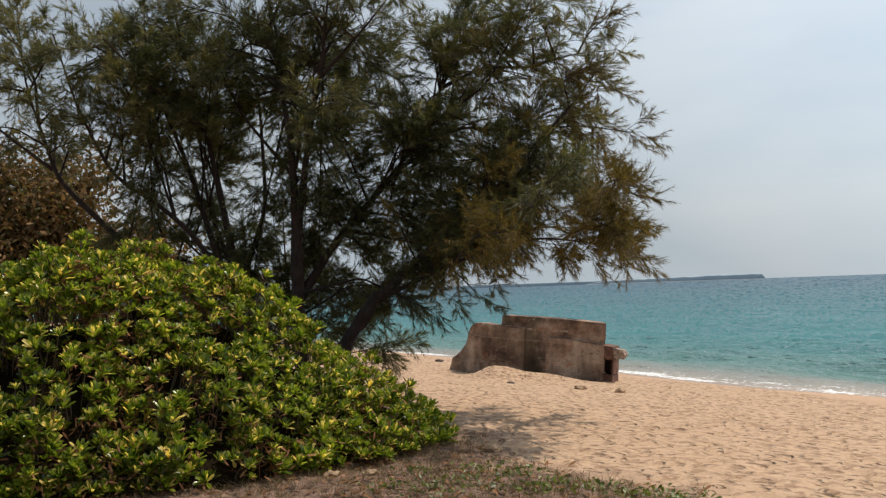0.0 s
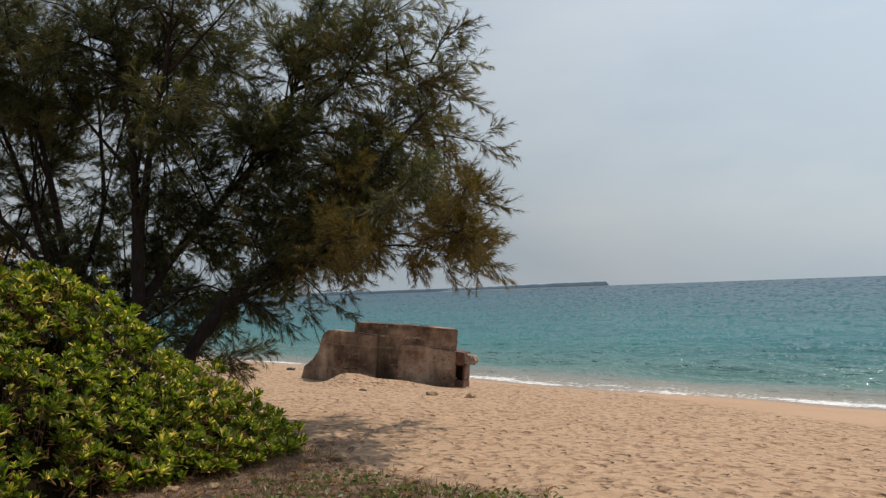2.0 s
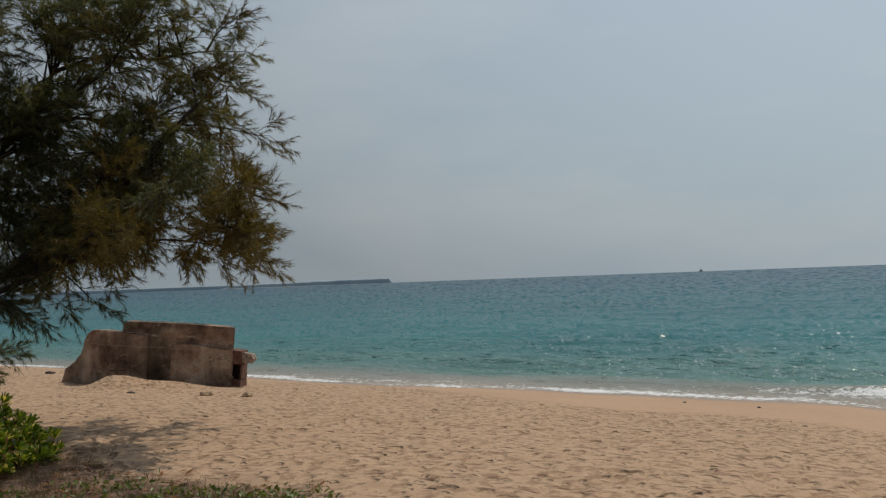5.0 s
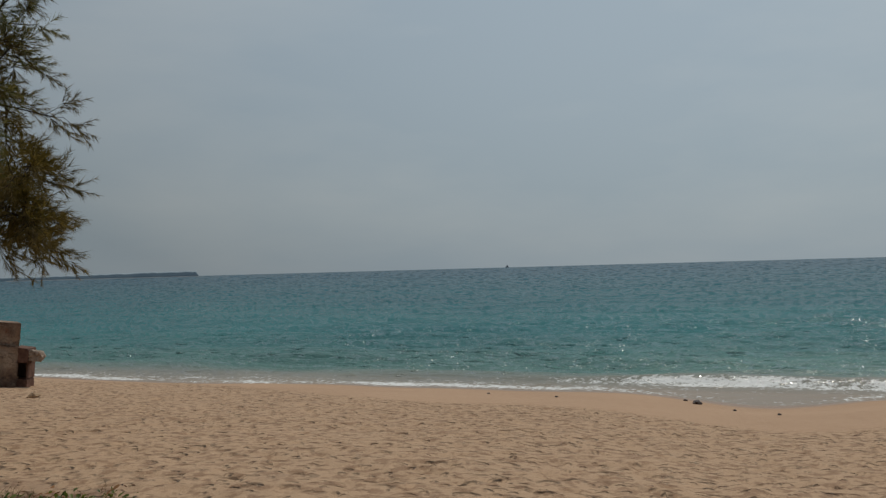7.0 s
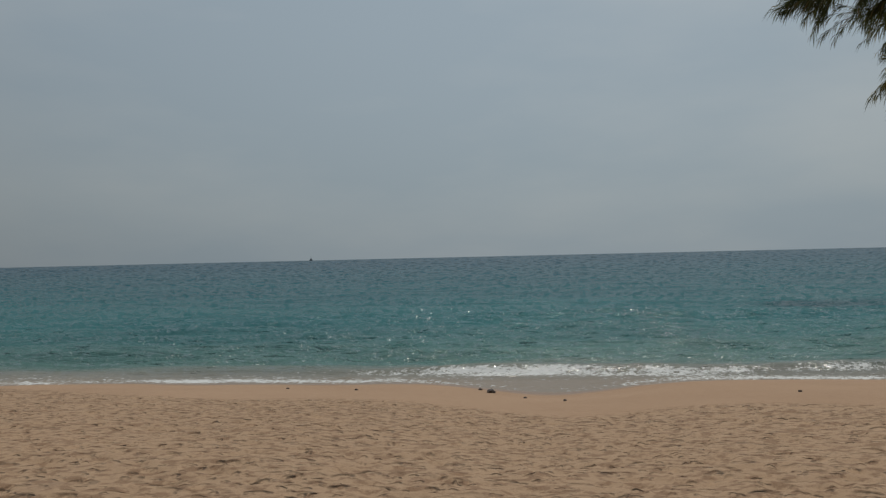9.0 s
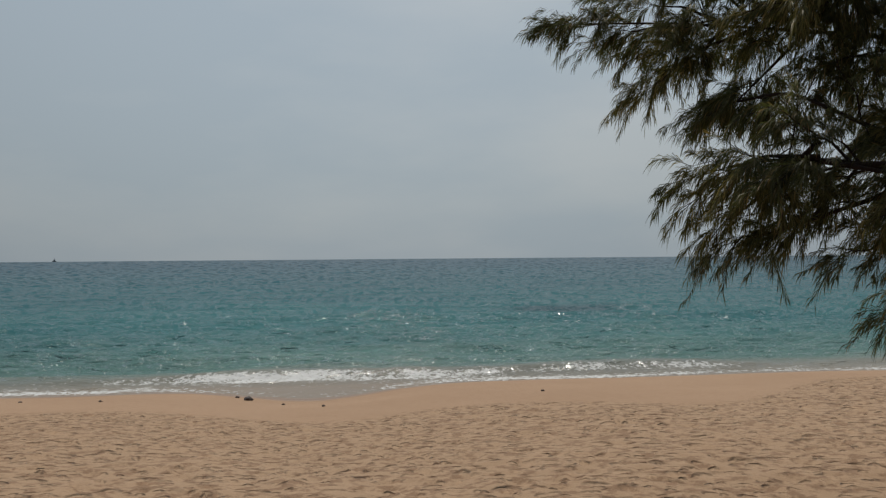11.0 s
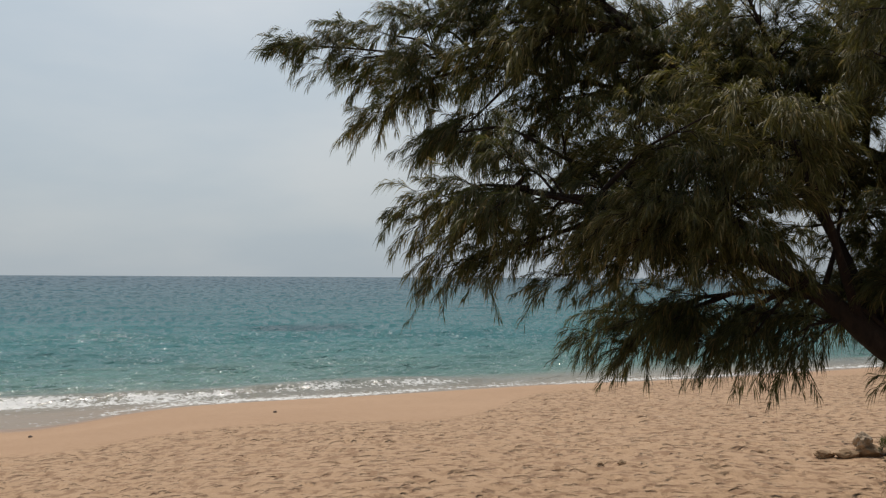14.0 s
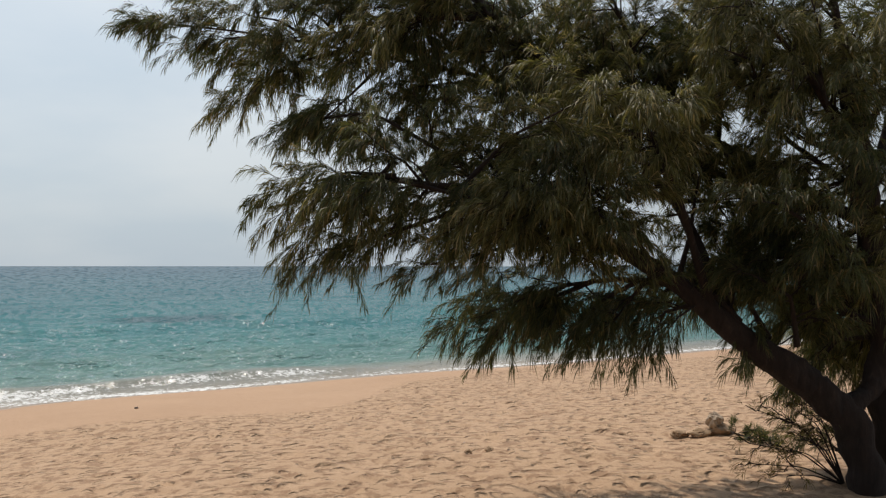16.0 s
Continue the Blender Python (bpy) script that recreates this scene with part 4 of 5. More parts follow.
    # forward boughs added to throw shade on the sand beside the scrub
    fill_out(tree, lines[4:5], np.random.default_rng(78), 5, (0.8, 1.8), (0.2, -1.5, 0.2), (gold, dark), (0.8, 8.2, 2.2), (2.0, 9.1, 3.0), per_metre=9, reach=(0.6, 0.35), **AIRY)
    fill_out(tree, lines[3:], rng, 12, (0.5, 1.1), (0.2, 0, 0.1), (gold, gold, olive), (0.9, 10.4, 1.6), (2.75, 13.2, 5.4), per_metre=10, reach=(0.75, 0.4), **AIRY)


def left_tree():
    rng = np.random.default_rng(12)
    tree = tagged(new("casuarina_tree"), "dark casuarina tree with stems fanning out from its foot", "tree", group="casuarina trees on the beach")
    bole(tree, ((-2.77, 12.4, -0.3), (-2.8, 12.4, 0.6), (-2.86, 12.4, 1.3)), 0.15, 0.11)
    limbs = (
        (((-2.86, 12.4, 1.25), (-2.96, 12.4, 2.3), (-3.26, 12.3, 4.0), (-3.6, 12.2, 5.4), (-3.8, 12.2, 6.6)), 0.09, NEEDLE),
        (((-2.84, 12.4, 1.25), (-3.23, 12.5, 2.3), (-3.64, 12.6, 3.6), (-4.15, 12.7, 4.8), (-4.7, 12.8, 6.1)), 0.08, NEEDLE),
        (((-2.8, 12.3, 1.25), (-3.31, 12.0, 2.4), (-3.8, 11.9, 2.9), (-4.5, 11.9, 3.35), (-5.0, 11.9, 4.4), (-5.3, 11.9, 5.4)), 0.06, NEEDLE),
        (((-2.9, 12.4, 1.6), (-2.5, 12.7, 2.9), (-2.6, 12.9, 4.4), (-2.8, 13.0, 6.0)), 0.06, NEEDLE),
        (((-3.3, 12.3, 4.0), (-3.9, 11.6, 4.6), (-4.4, 11.2, 5.2)), 0.04, NEEDLE_OLIVE),
        (((-2.8, 12.4, 0.9), (-3.6, 13.0, 1.6), (-4.5, 13.3, 2.0), (-5.4, 13.5, 2.2)), 0.045, NEEDLE),
        (((-2.85, 12.4, 1.1), (-3.3, 12.9, 2.0), (-4.1, 13.2, 2.7)), 0.045, NEEDLE),
        (((-2.9, 12.4, 1.8), (-3.4, 12.8, 3.0), (-3.6, 13.0, 4.4)), 0.045, NEEDLE),
    )
    lines = []
    for line, r, mat in limbs:
        lines.append(grow(tree, line, r * 0.85, 0.012, rng, mat, 0.6 if line[-1][2] > 4.3 else 0.45, 8, (0.9, 0.45), **AIRY))
    fill_out(tree, lines, rng, 11, (0.7, 1.5), (0, 0, 0.4), (NEEDLE, NEEDLE, NEEDLE_OLIVE), (-5.0, 11.4, 4.7), (-2.2, 13.8, 6.3), per_metre=10, reach=(0.75, 0.4), **AIRY)
    fill_out(tree, lines[1:3], np.random.default_rng(82), 8, (0.7, 1.5), (-0.2, 0, 0.5), (NEEDLE, NEEDLE, NEEDLE_OLIVE), (-5.5, 11.6, 4.7), (-4.0, 13.2, 6.0), per_metre=10, reach=(0.75, 0.4), **AIRY)
    fill_out(tree, lines[4:7], rng, 3, (0.5, 1.2), (0, 0.3, -0.2), (NEEDLE,), (-4.8, 12.2, 1.2), (-2.4, 14.2, 2.1), per_metre=10, reach=(0.7, 0.4), **AIRY)
    fill_out(tree, lines[:4], np.random.default_rng(80), 7, (0.8, 1.7), (0, 0, 0.3), (NEEDLE, NEEDLE_OLIVE), (-4.9, 11.4, 4.6), (-3.0, 13.6, 6.0), per_metre=9, reach=(0.75, 0.4), **AIRY)


def leaning_tree():
    rng = np.random.default_rng(13)
    tree = tagged(new("casuarina_tree"), "thin leaning casuarina tree with sparse grey-green needles", "tree", group="casuarina trees on the beach")
    bole(tree, ((-3.26, 12.7, -0.3), (-3.9, 12.7, 1.2), (-4.69, 12.7, 2.49)), 0.10, 0.06, 10)
    limbs = (
        (((-4.65, 12.7, 2.45), (-5.61, 12.7, 3.42), (-6.09, 12.7, 4.9), (-6.2, 12.7, 6.0)), 0.055, NEEDLE_OLIVE),
        (((-5.7, 12.7, 3.6), (-6.4, 12.5, 4.2), (-7.0, 12.4, 4.9)), 0.03, NEEDLE_OLIVE),
        (((-5.9, 12.7, 4.3), (-5.8, 12.4, 4.9), (-6.1, 12.2, 5.6)), 0.03, NEEDLE_OLIVE),
    )
    lines = []
    for line, r, mat in limbs:
        lines.append(line)
        grow(tree, line, r, 0.010, rng, mat, 0.35, 10, (0.9, 0.4), **AIRY)
    fill_out(tree, [bend(lines[0], 24)], rng, 9, (0.5, 1.1), (0, 0, 0.3), (NEEDLE_OLIVE, NEEDLE), (-6.7, 12.2, 4.3), (-5.2, 13.3, 6.2), per_metre=10, reach=(0.6, 0.35), **AIRY)


def near_tree():
    """The casuarina close by at the end of the turn."""
    rng = np.random.default_rng(14)
    tree = tagged(new("casuarina_tree"), "casuarina tree leaning over the beach with long needle tufts", "tree", group="casuarina trees on the beach")
    bole(tree, ((6.45, -3.5, -0.4), (6.44, -3.4, 0.1), (6.44, -3.27, 0.55), (6.44, -2.95, 0.82), (6.44, -2.55, 1.07)), 0.135, 0.095)
    bole(tree, ((6.64, -3.7, -0.4), (6.63, -3.62, 1.1), (6.63, -3.5, 1.9), (6.64, -3.4, 2.9)), 0.13, 0.085, 12, "upright_stem")
    bole(tree, ((6.46, -3.26, 0.62), (6.52, -3.45, 0.74), (6.58, -3.58, 1.0), (6.62, -3.6, 1.4)), 0.075, 0.08, 10, "fork")
    dark, olive = NEEDLE, NEEDLE_OLIVE
    limbs = (
        (((6.44, -3.0, 0.78), (6.44, -2.5, 1.1), (6.45, -2.07, 1.5), (6.46, -1.5, 1.82), (6.4, -0.9, 2.05), (6.35, -0.1, 2.22), (6.4, 0.25, 2.24), (6.42, 0.46, 2.20)), 0.14, dark, 0.25),
        (((6.44, -2.5, 1.08), (6.9, -2.2, 2.1), (7.0, -1.6, 2.8), (7.0, -0.8, 3.55), (7.0, -0.2, 4.2)), 0.07, olive, 0.2),
        (((6.63, -3.5, 1.9), (7.2, -2.6, 2.6), (7.4, -1.2, 3.05), (7.4, 0.0, 3.3), (7.4, 1.1, 3.5), (7.4, 1.72, 3.56)), 0.06, dark, 0.3),
        (((6.44, -2.1, 1.47), (6.55, -1.7, 1.52), (6.66, -1.31, 1.47), (6.66, -0.95, 1.34), (6.67, -0.72, 1.26)), 0.03, dark, 0.2),
        (((6.44, -2.3, 1.3), (6.2, -2.0, 2.1), (6.0, -1.7, 2.6), (5.9, -1.4, 2.75)), 0.05, olive, 0.35),
        (((6.64, -3.4, 2.8), (6.6, -3.2, 3.8), (6.5, -2.9, 5.0)), 0.06, dark, 0.2),
        (((6.63, -3.5, 2.2), (6.2, -2.9, 2.9), (5.9, -2.3, 3.4), (5.8, -1.8, 3.6)), 0.05, olive, 0.3),
    )
    lines = []
    for line, r, mat, start in limbs:
        lines.append(grow(tree, line, r * 0.8, 0.008, rng, mat, start, 9 if line[-1][1] > 0.3 else 12, (0.95, 0.34), 11, 44, 0.135, 0.0060, lift=0.18, droop=0.12, **COMB))
    more = (
        (((6.5, -1.3, 1.8), (6.8, -0.6, 2.35), (6.8, 0.1, 2.75), (6.8, 0.45, 2.7)), 0.04, dark),
        (((7.3, -1.6, 2.9), (7.2, -0.6, 3.7), (7.1, 0.4, 4.1)), 0.04, dark),
        (((6.63, -3.5, 1.5), (6.1, -3.0, 1.8), (5.8, -2.5, 2.0)), 0.04, dark),
        (((6.63, -3.5, 1.7), (6.6, -4.1, 2.4), (6.4, -4.6, 3.0)), 0.05, dark),
        (((6.9, -2.2, 2.1), (6.7, -1.9, 3.0), (6.6, -1.5, 3.9)), 0.04, dark),
        (((6.6, -3.5, 1.2), (6.9, -2.9, 1.5), (7.2, -2.2, 1.5)), 0.035, dark),
        (((6.63, -3.5, 1.9), (7.0, -3.4, 1.8), (7.3, -2.8, 1.6)), 0.04, dark),
        (((6.63, -3.5, 2.1), (7.1, -3.1, 2.6), (7.3, -2.7, 3.2)), 0.04, dark),
        (((6.63, -3.5, 1.3), (6.2, -3.6, 1.6), (5.9, -3.6, 1.8)), 0.035, olive),
        (((6.63, -3.5, 2.3), (6.3, -3.3, 2.7), (6.0, -3.1, 2.9)), 0.035, olive),
        (((6.9, -2.2, 2.1), (7.1, -2.0, 2.2), (7.3, -1.6, 2.1)), 0.035, dark),
        (((6.63, -3.4, 2.0), (7.0, -2.8, 2.1), (7.2, -2.2, 2.0)), 0.035, dark),
        (((6.63, -3.5, 1.6), (6.9, -3.9, 1.7), (7.2, -3.9, 1.6)), 0.035, dark),
        (((6.63, -3.5, 2.6), (6.1, -3.5, 3.0), (5.8, -3.3, 3.1)), 0.035, olive),
        (((6.63, -3.5, 1.8), (6.0, -3.4, 2.2), (5.7, -3.1, 2.3)), 0.035, dark),
    )
    low_growth = (
        (((6.45, -1.6, 1.88), (6.5, -1.2, 1.82), (6.5, -0.7, 1.70), (6.5, -0.35, 1.62)), 0.03, dark),
        (((6.4, -0.9, 2.15), (6.45, -0.4, 1.95), (6.45, 0.1, 1.78), (6.45, 0.3, 1.72)), 0.03, dark),
        (((6.3, -0.1, 2.32), (6.45, 0.2, 2.05), (6.45, 0.45, 1.85)), 0.025, olive),
        (((6.44, -2.5, 1.22), (6.4, -2.3, 1.42), (6.4, -2.05, 1.25)), 0.025, dark),
        (((6.44, -2.2, 1.50), (6.6, -2.1, 1.50), (6.65, -1.9, 1.30)), 0.025, dark),
        (((6.44, -2.7, 1.10), (6.7, -2.6, 1.45), (6.9, -2.4, 1.40)), 0.025, dark),
        (((6.44, -2.9, 1.05), (6.3, -2.8, 1.40), (6.2, -2.5, 1.55)), 0.025, dark),
        (((6.63, -3.5, 1.50), (6.5, -3.1, 1.70), (6.45, -2.7, 1.65)), 0.03, dark),
        (((6.63, -3.5, 1.30), (6.9, -3.2, 1.55), (7.0, -2.9, 1.45)), 0.03, dark),
        (((6.63, -3.5, 1.20), (6.8, -3.8, 1.40), (7.0, -4.1, 1.35)), 0.03, dark),
        (((6.44, -1.6, 1.95), (6.15, -1.3, 2.05), (6.0, -1.0, 1.95)), 0.025, olive),
    )
    for line, r, mat in low_growth:
        grow(tree, line, r, 0.007, rng, mat, 0.1, 10, (0.45, 0.25), 10, 44, 0.13, 0.0060, lift=0.05, droop=0.18, sides=6, **COMB)
    crown = (
        (((7.0, -0.8, 3.5), (6.8, -0.3, 3.45), (6.75, 0.05, 3.4)), 0.03, olive),
        (((6.9, -2.2, 2.1), (6.8, -2.4, 2.8), (6.7, -2.5, 3.3)), 0.03, olive),
        (((7.2, -2.6, 2.6), (7.0, -2.6, 3.2), (6.9, -2.2, 3.6)), 0.03, olive),
        (((6.63, -3.5, 1.9), (6.8, -3.6, 2.5), (6.9, -3.5, 2.95)), 0.03, dark),
        (((6.64, -3.4, 2.6), (6.9, -3.1, 3.1), (6.95, -2.8, 3.4)), 0.03, dark),
        (((6.64, -3.4, 2.7), (6.9, -3.6, 3.2), (6.95, -3.9, 3.4)), 0.03, dark),
        (((6.63, -3.5, 2.1), (6.5, -3.2, 2.4), (6.4, -2.9, 2.5)), 0.03, olive),
    )
    for line, r, mat in crown:
        grow(tree, line, r, 0.007, rng, mat, 0.1, 12, (0.7, 0.3), 10, 38, 0.135, 0.0060, lift=0.1, droop=0.15, sides=6, **COMB)
    # upper boughs, mostly above the view, added to shade the trunk below
    high = (
        (((6.6, -3.2, 3.6), (7.2, -2.6, 4.4), (7.6, -1.8, 5.0)), 0.05, dark),
        (((6.6, -3.2, 3.8), (6.0, -3.6, 4.6), (5.4, -4.0, 5.0)), 0.05, dark),
        (((6.6, -3.6, 2.4), (7.4, -4.2, 3.4), (8.2, -4.4, 4.2)), 0.05, dark),
        (((7.0, -0.9, 3.5), (7.5, -0.2, 4.2), (7.8, 0.6, 4.6)), 0.04, dark),
    )
    for line, r, mat in high:
        grow(tree, line, r, 0.012, rng, mat, 0.15, 9, (0.9, 0.4), 12, 22, 0.2, 0.009, 1)
    for line, r, mat in more:
        grow(tree, line, r * 0.8, 0.010, rng, mat, 0.15, 8 if line[-1][1] > 0.3 else 11, (0.85, 0.35), 10, 44, 0.135, 0.0060, lift=0.18, droop=0.12, **COMB)
    stem = bend(((6.63, -3.62, 0.8), (6.63, -3.5, 1.9), (6.64, -3.4, 2.9)), 24)
    fill_out(tree, [stem], rng, 6, (0.6, 1.1), (0.3, 0.3, -0.4), (dark,), (6.6, -4.4, 1.05), (7.3, -2.95, 1.9), per_metre=11, reach=(0.6, 0.35), twigs=10, count=34, size=0.14, width=0.0064, lift=0.0, droop=0.22, **COMB)
    fill_out(tree, lines[:1], rng, 7, (0.4, 0.9), (-0.8, 0, 0.5), (dark, olive), (5.7, -2.6, 1.75), (6.35, -1.2, 2.6), per_metre=11, reach=(0.5, 0.3), twigs=10, count=36, size=0.135, width=0.0060, **COMB, lift=0.1, droop=0.2)
    fill_out(tree, lines[1:3], rng, 5, (0.4, 1.0), (-0.3, 0, 0), (dark, olive), (5.9, -2.0, 2.4), (7.4, -0.3, 3.9), per_metre=11, reach=(0.55, 0.3), twigs=10, count=36, size=0.135, width=0.0060, **COMB, lift=0.12, droop=0.15)
    fill_out(tree, lines[1:3] + lines[5:], rng, 7, (0.5, 1.1), (0, 0, 0.2), (dark, dark, olive), (5.8, -2.9, 2.3), (8.0, -0.1, 4.0), per_metre=11, reach=(0.6, 0.3), twigs=10, count=36, size=0.135, width=0.0060, **COMB, lift=0.12, droop=0.22)
    own = np.random.default_rng(77)
    gaps = (
        (((7.2, -2.0, 2.2), (7.0, -2.4, 2.3), (6.95, -2.65, 2.3)), dark),
        (((6.9, -2.2, 2.1), (6.95, -2.5, 2.1), (6.95, -2.6, 1.95)), olive),
        (((7.0, -1.6, 2.8), (6.9, -1.1, 2.6), (6.87, -0.75, 2.45)), dark),
        (((6.4, -0.9, 2.05), (6.6, -0.8, 2.3), (6.8, -0.6, 2.5)), olive),
        (((6.63, -3.5, 1.1), (6.9, -3.4, 1.05), (7.1, -3.3, 0.80)), dark),
        (((6.63, -3.5, 1.2), (6.9, -3.6, 1.1), (7.1, -3.65, 0.85)), olive),
        (((7.0, -1.6, 2.8), (7.1, -1.4, 3.1), (7.05, -1.2, 3.15)), dark),
        (((7.0, -1.6, 2.8), (7.0, -1.8, 3.2), (7.0, -1.65, 3.4)), olive),
        (((7.0, -0.8, 3.55), (6.9, -0.4, 3.5), (6.85, 0.0, 3.4)), dark),
        (((7.4, 0.4, 3.35), (7.3, 0.85, 3.2), (7.25, 1.05, 3.0)), olive),
        (((6.3, -0.1, 2.22), (6.42, 0.25, 2.26), (6.48, 0.50, 2.10)), olive),
        (((7.0, -1.6, 2.8), (6.8, -1.75, 2.8), (6.7, -1.9, 2.8)), olive),
        (((7.4, 0.0, 3.3), (7.2, 0.3, 2.95), (7.05, 0.48, 2.74)), dark),
        (((7.4, 0.6, 3.4), (7.3, 0.75, 3.2), (7.2, 0.92, 3.10)), dark),
        (((7.4, 1.0, 3.47), (7.4, 1.2, 3.46), (7.4, 1.32, 3.45)), dark),
        (((7.0, -1.6, 2.8), (7.0, -1.2, 3.2), (7.0, -0.85, 3.42)), dark),
        (((6.9, -2.2, 2.2), (7.0, -2.1, 2.8), (7.0, -1.9, 3.25)), dark),
        (((6.66, -1.31, 1.47), (6.66, -1.05, 1.32), (6.66, -0.95, 1.16)), dark),
        (((6.44, -2.2, 1.35), (6.5, -1.98, 1.28), (6.5, -1.94, 1.16)), dark),
        (((6.6, -1.5, 1.5), (6.64, -1.2, 1.36), (6.66, -1.0, 1.2)), dark),
        (((6.5, -1.8, 1.5), (6.55, -1.55, 1.36), (6.6, -1.38, 1.2)), dark),
        (((6.5, -1.9, 1.55), (6.5, -1.75, 1.38), (6.52, -1.62, 1.2)), dark),
        (((6.63, -3.5, 1.3), (6.85, -3.2, 1.2), (6.95, -3.0, 1.02)), dark),
        (((6.63, -3.55, 1.2), (6.9, -3.45, 1.12), (7.0, -3.35, 0.95)), dark),
        (((7.4, -0.8, 3.12), (7.2, -0.5, 3.05), (7.0, -0.25, 2.98)), dark),
        (((7.4, 0.3, 3.35), (7.3, 0.55, 3.6), (7.25, 0.75, 3.68)), dark),
        (((7.4, -0.4, 3.2), (7.3, 0.0, 3.5), (7.25, 0.2, 3.65)), dark),
        (((7.0, -0.8, 3.55), (7.1, -0.4, 3.75), (7.1, 0.0, 3.82)), dark),
        (((7.4, 0.6, 3.42), (7.4, 0.9, 3.6), (7.4, 1.1, 3.63)), dark),
        (((7.4, 0.0, 3.35), (7.4, 0.25, 3.62), (7.4, 0.4, 3.7)), dark),
        (((6.64, -3.4, 2.6), (6.8, -3.2, 2.9), (6.9, -3.0, 3.0)), dark),
        (((6.64, -3.4, 2.4), (6.9, -3.1, 2.6), (7.0, -2.75, 2.75)), olive),
        (((6.64, -3.4, 2.8), (6.8, -3.0, 3.2), (6.9, -2.6, 3.35)), dark),
        (((6.64, -3.4, 2.7), (6.9, -3.5, 3.0), (7.0, -3.6, 3.2)), olive),
        # paler olive put into the colour here for sunlit tufts
        (((6.3, -1.6, 2.0), (6.1, -1.3, 2.2), (5.95, -1.0, 2.12)), olive),
        (((6.3, -1.7, 2.05), (6.05, -1.5, 2.15), (5.9, -1.35, 2.05)), olive),
        (((6.4, -2.0, 2.2), (6.1, -1.8, 2.5), (5.95, -1.6, 2.45)), olive),
        (((6.5, -2.7, 2.7), (6.2, -2.5, 3.0), (5.95, -2.25, 3.0)), olive),
        (((7.0, -1.6, 2.8), (7.2, -1.3, 3.2), (7.31, -0.96, 3.37)), dark),
        (((7.4, -0.8, 3.12), (7.35, -0.65, 3.4), (7.3, -0.55, 3.62)), dark),
        (((7.4, -1.2, 3.05), (7.38, -1.35, 3.25), (7.34, -1.5, 3.42)), dark),
        (((7.4, -1.2, 3.05), (7.38, -1.1, 3.4), (7.34, -1.05, 3.65)), olive),
        (((7.4, -1.2, 3.05), (7.36, -1.25, 2.9), (7.34, -1.33, 2.78)), dark),
        (((7.4, -0.3, 3.22), (7.32, -0.28, 3.4), (7.27, -0.28, 3.6)), dark),
        (((7.4, -0.9, 3.12), (7.34, -0.95, 2.95), (7.3, -1.0, 2.82)), dark),
        (((6.63, -3.55, 1.3), (7.2, -3.65, 1.2), (7.6, -3.7, 1.0)), dark),
        (((6.63, -3.6, 1.3), (7.2, -3.8, 1.15), (7.6, -3.85, 0.9)), dark),
        (((6.63, -3.65, 1.25), (7.2, -3.95, 1.15), (7.6, -4.05, 0.95)), dark),
    )
    for line, mat in gaps:
        grow(tree, line, 0.02, 0.006, own, mat, 0.1, 13, (0.5, 0.28), 10, 44, 0.135, 0.0060, lift=0.1, droop=0.15, sides=6, **COMB)


def young_tree():
    rng = np.random.default_rng(15)
    tree = tagged(new("casuarina_tree"), "low bushy young casuarina tree, dark green, behind the scrub", "tree", group="casuarina trees on the beach")
    bole(tree, ((-2.3, 13.0, -0.3), (-2.3, 13.0, 0.8), (-2.25, 13.0, 2.1)), 0.06, 0.03, 8)
    for k in range(24):
        a = k * 2.4
        z = 0.30 + 0.055 * k
        reach = 1.5 - 0.025 * k
        tip = (-2.5 + 1.25 * reach * math.cos(a), 13.0 + 0.5 * reach * math.sin(a), z + 0.5 + 0.05 * k)
        grow(tree, ((-2.28, 13.0, z), (-2.35 + 0.55 * reach * math.cos(a), 13.0 + 0.3 * reach * math.sin(a), z + 0.35), tip), 0.02, 0.006, rng, NEEDLE,
             0.1, 9, (0.7, 0.4), sides=5, **AIRY)


spread_tree()
young_tree()
left_tree()
leaning_tree()
near_tree()


# ---- scrub ----
def leaf_blade(length, width, k=4):
    """A spoon-shaped fleshy leaf along +x, cupped a little."""
    t = np.linspace(0, 1, k + 1) ** 0.8
    w = width * 0.5 * np.interp(t, (0, 0.3, 0.7, 0.92, 1), (0.26, 0.60, 1.0, 0.90, 0.55))
    z = 0.12 * length * t - 0.22 * length * t ** 2
    mid = np.stack((length * t, 0 * t, z - 0.15 * w), -1)
    lft = np.stack((length * t, w, z + 0.12 * w), -1)
    rgt = np.stack((length * t, -w, z + 0.12 * w), -1)
    V = np.concatenate((lft, mid, rgt))
    n = k + 1
    i = np.arange(k)
    Q = np.concatenate((np.stack((i + n, i + n + 1, i + 1, i), -1), np.stack((i + 2 * n, i + 2 * n + 1, i + n + 1, i + n), -1)))
    return V, Q


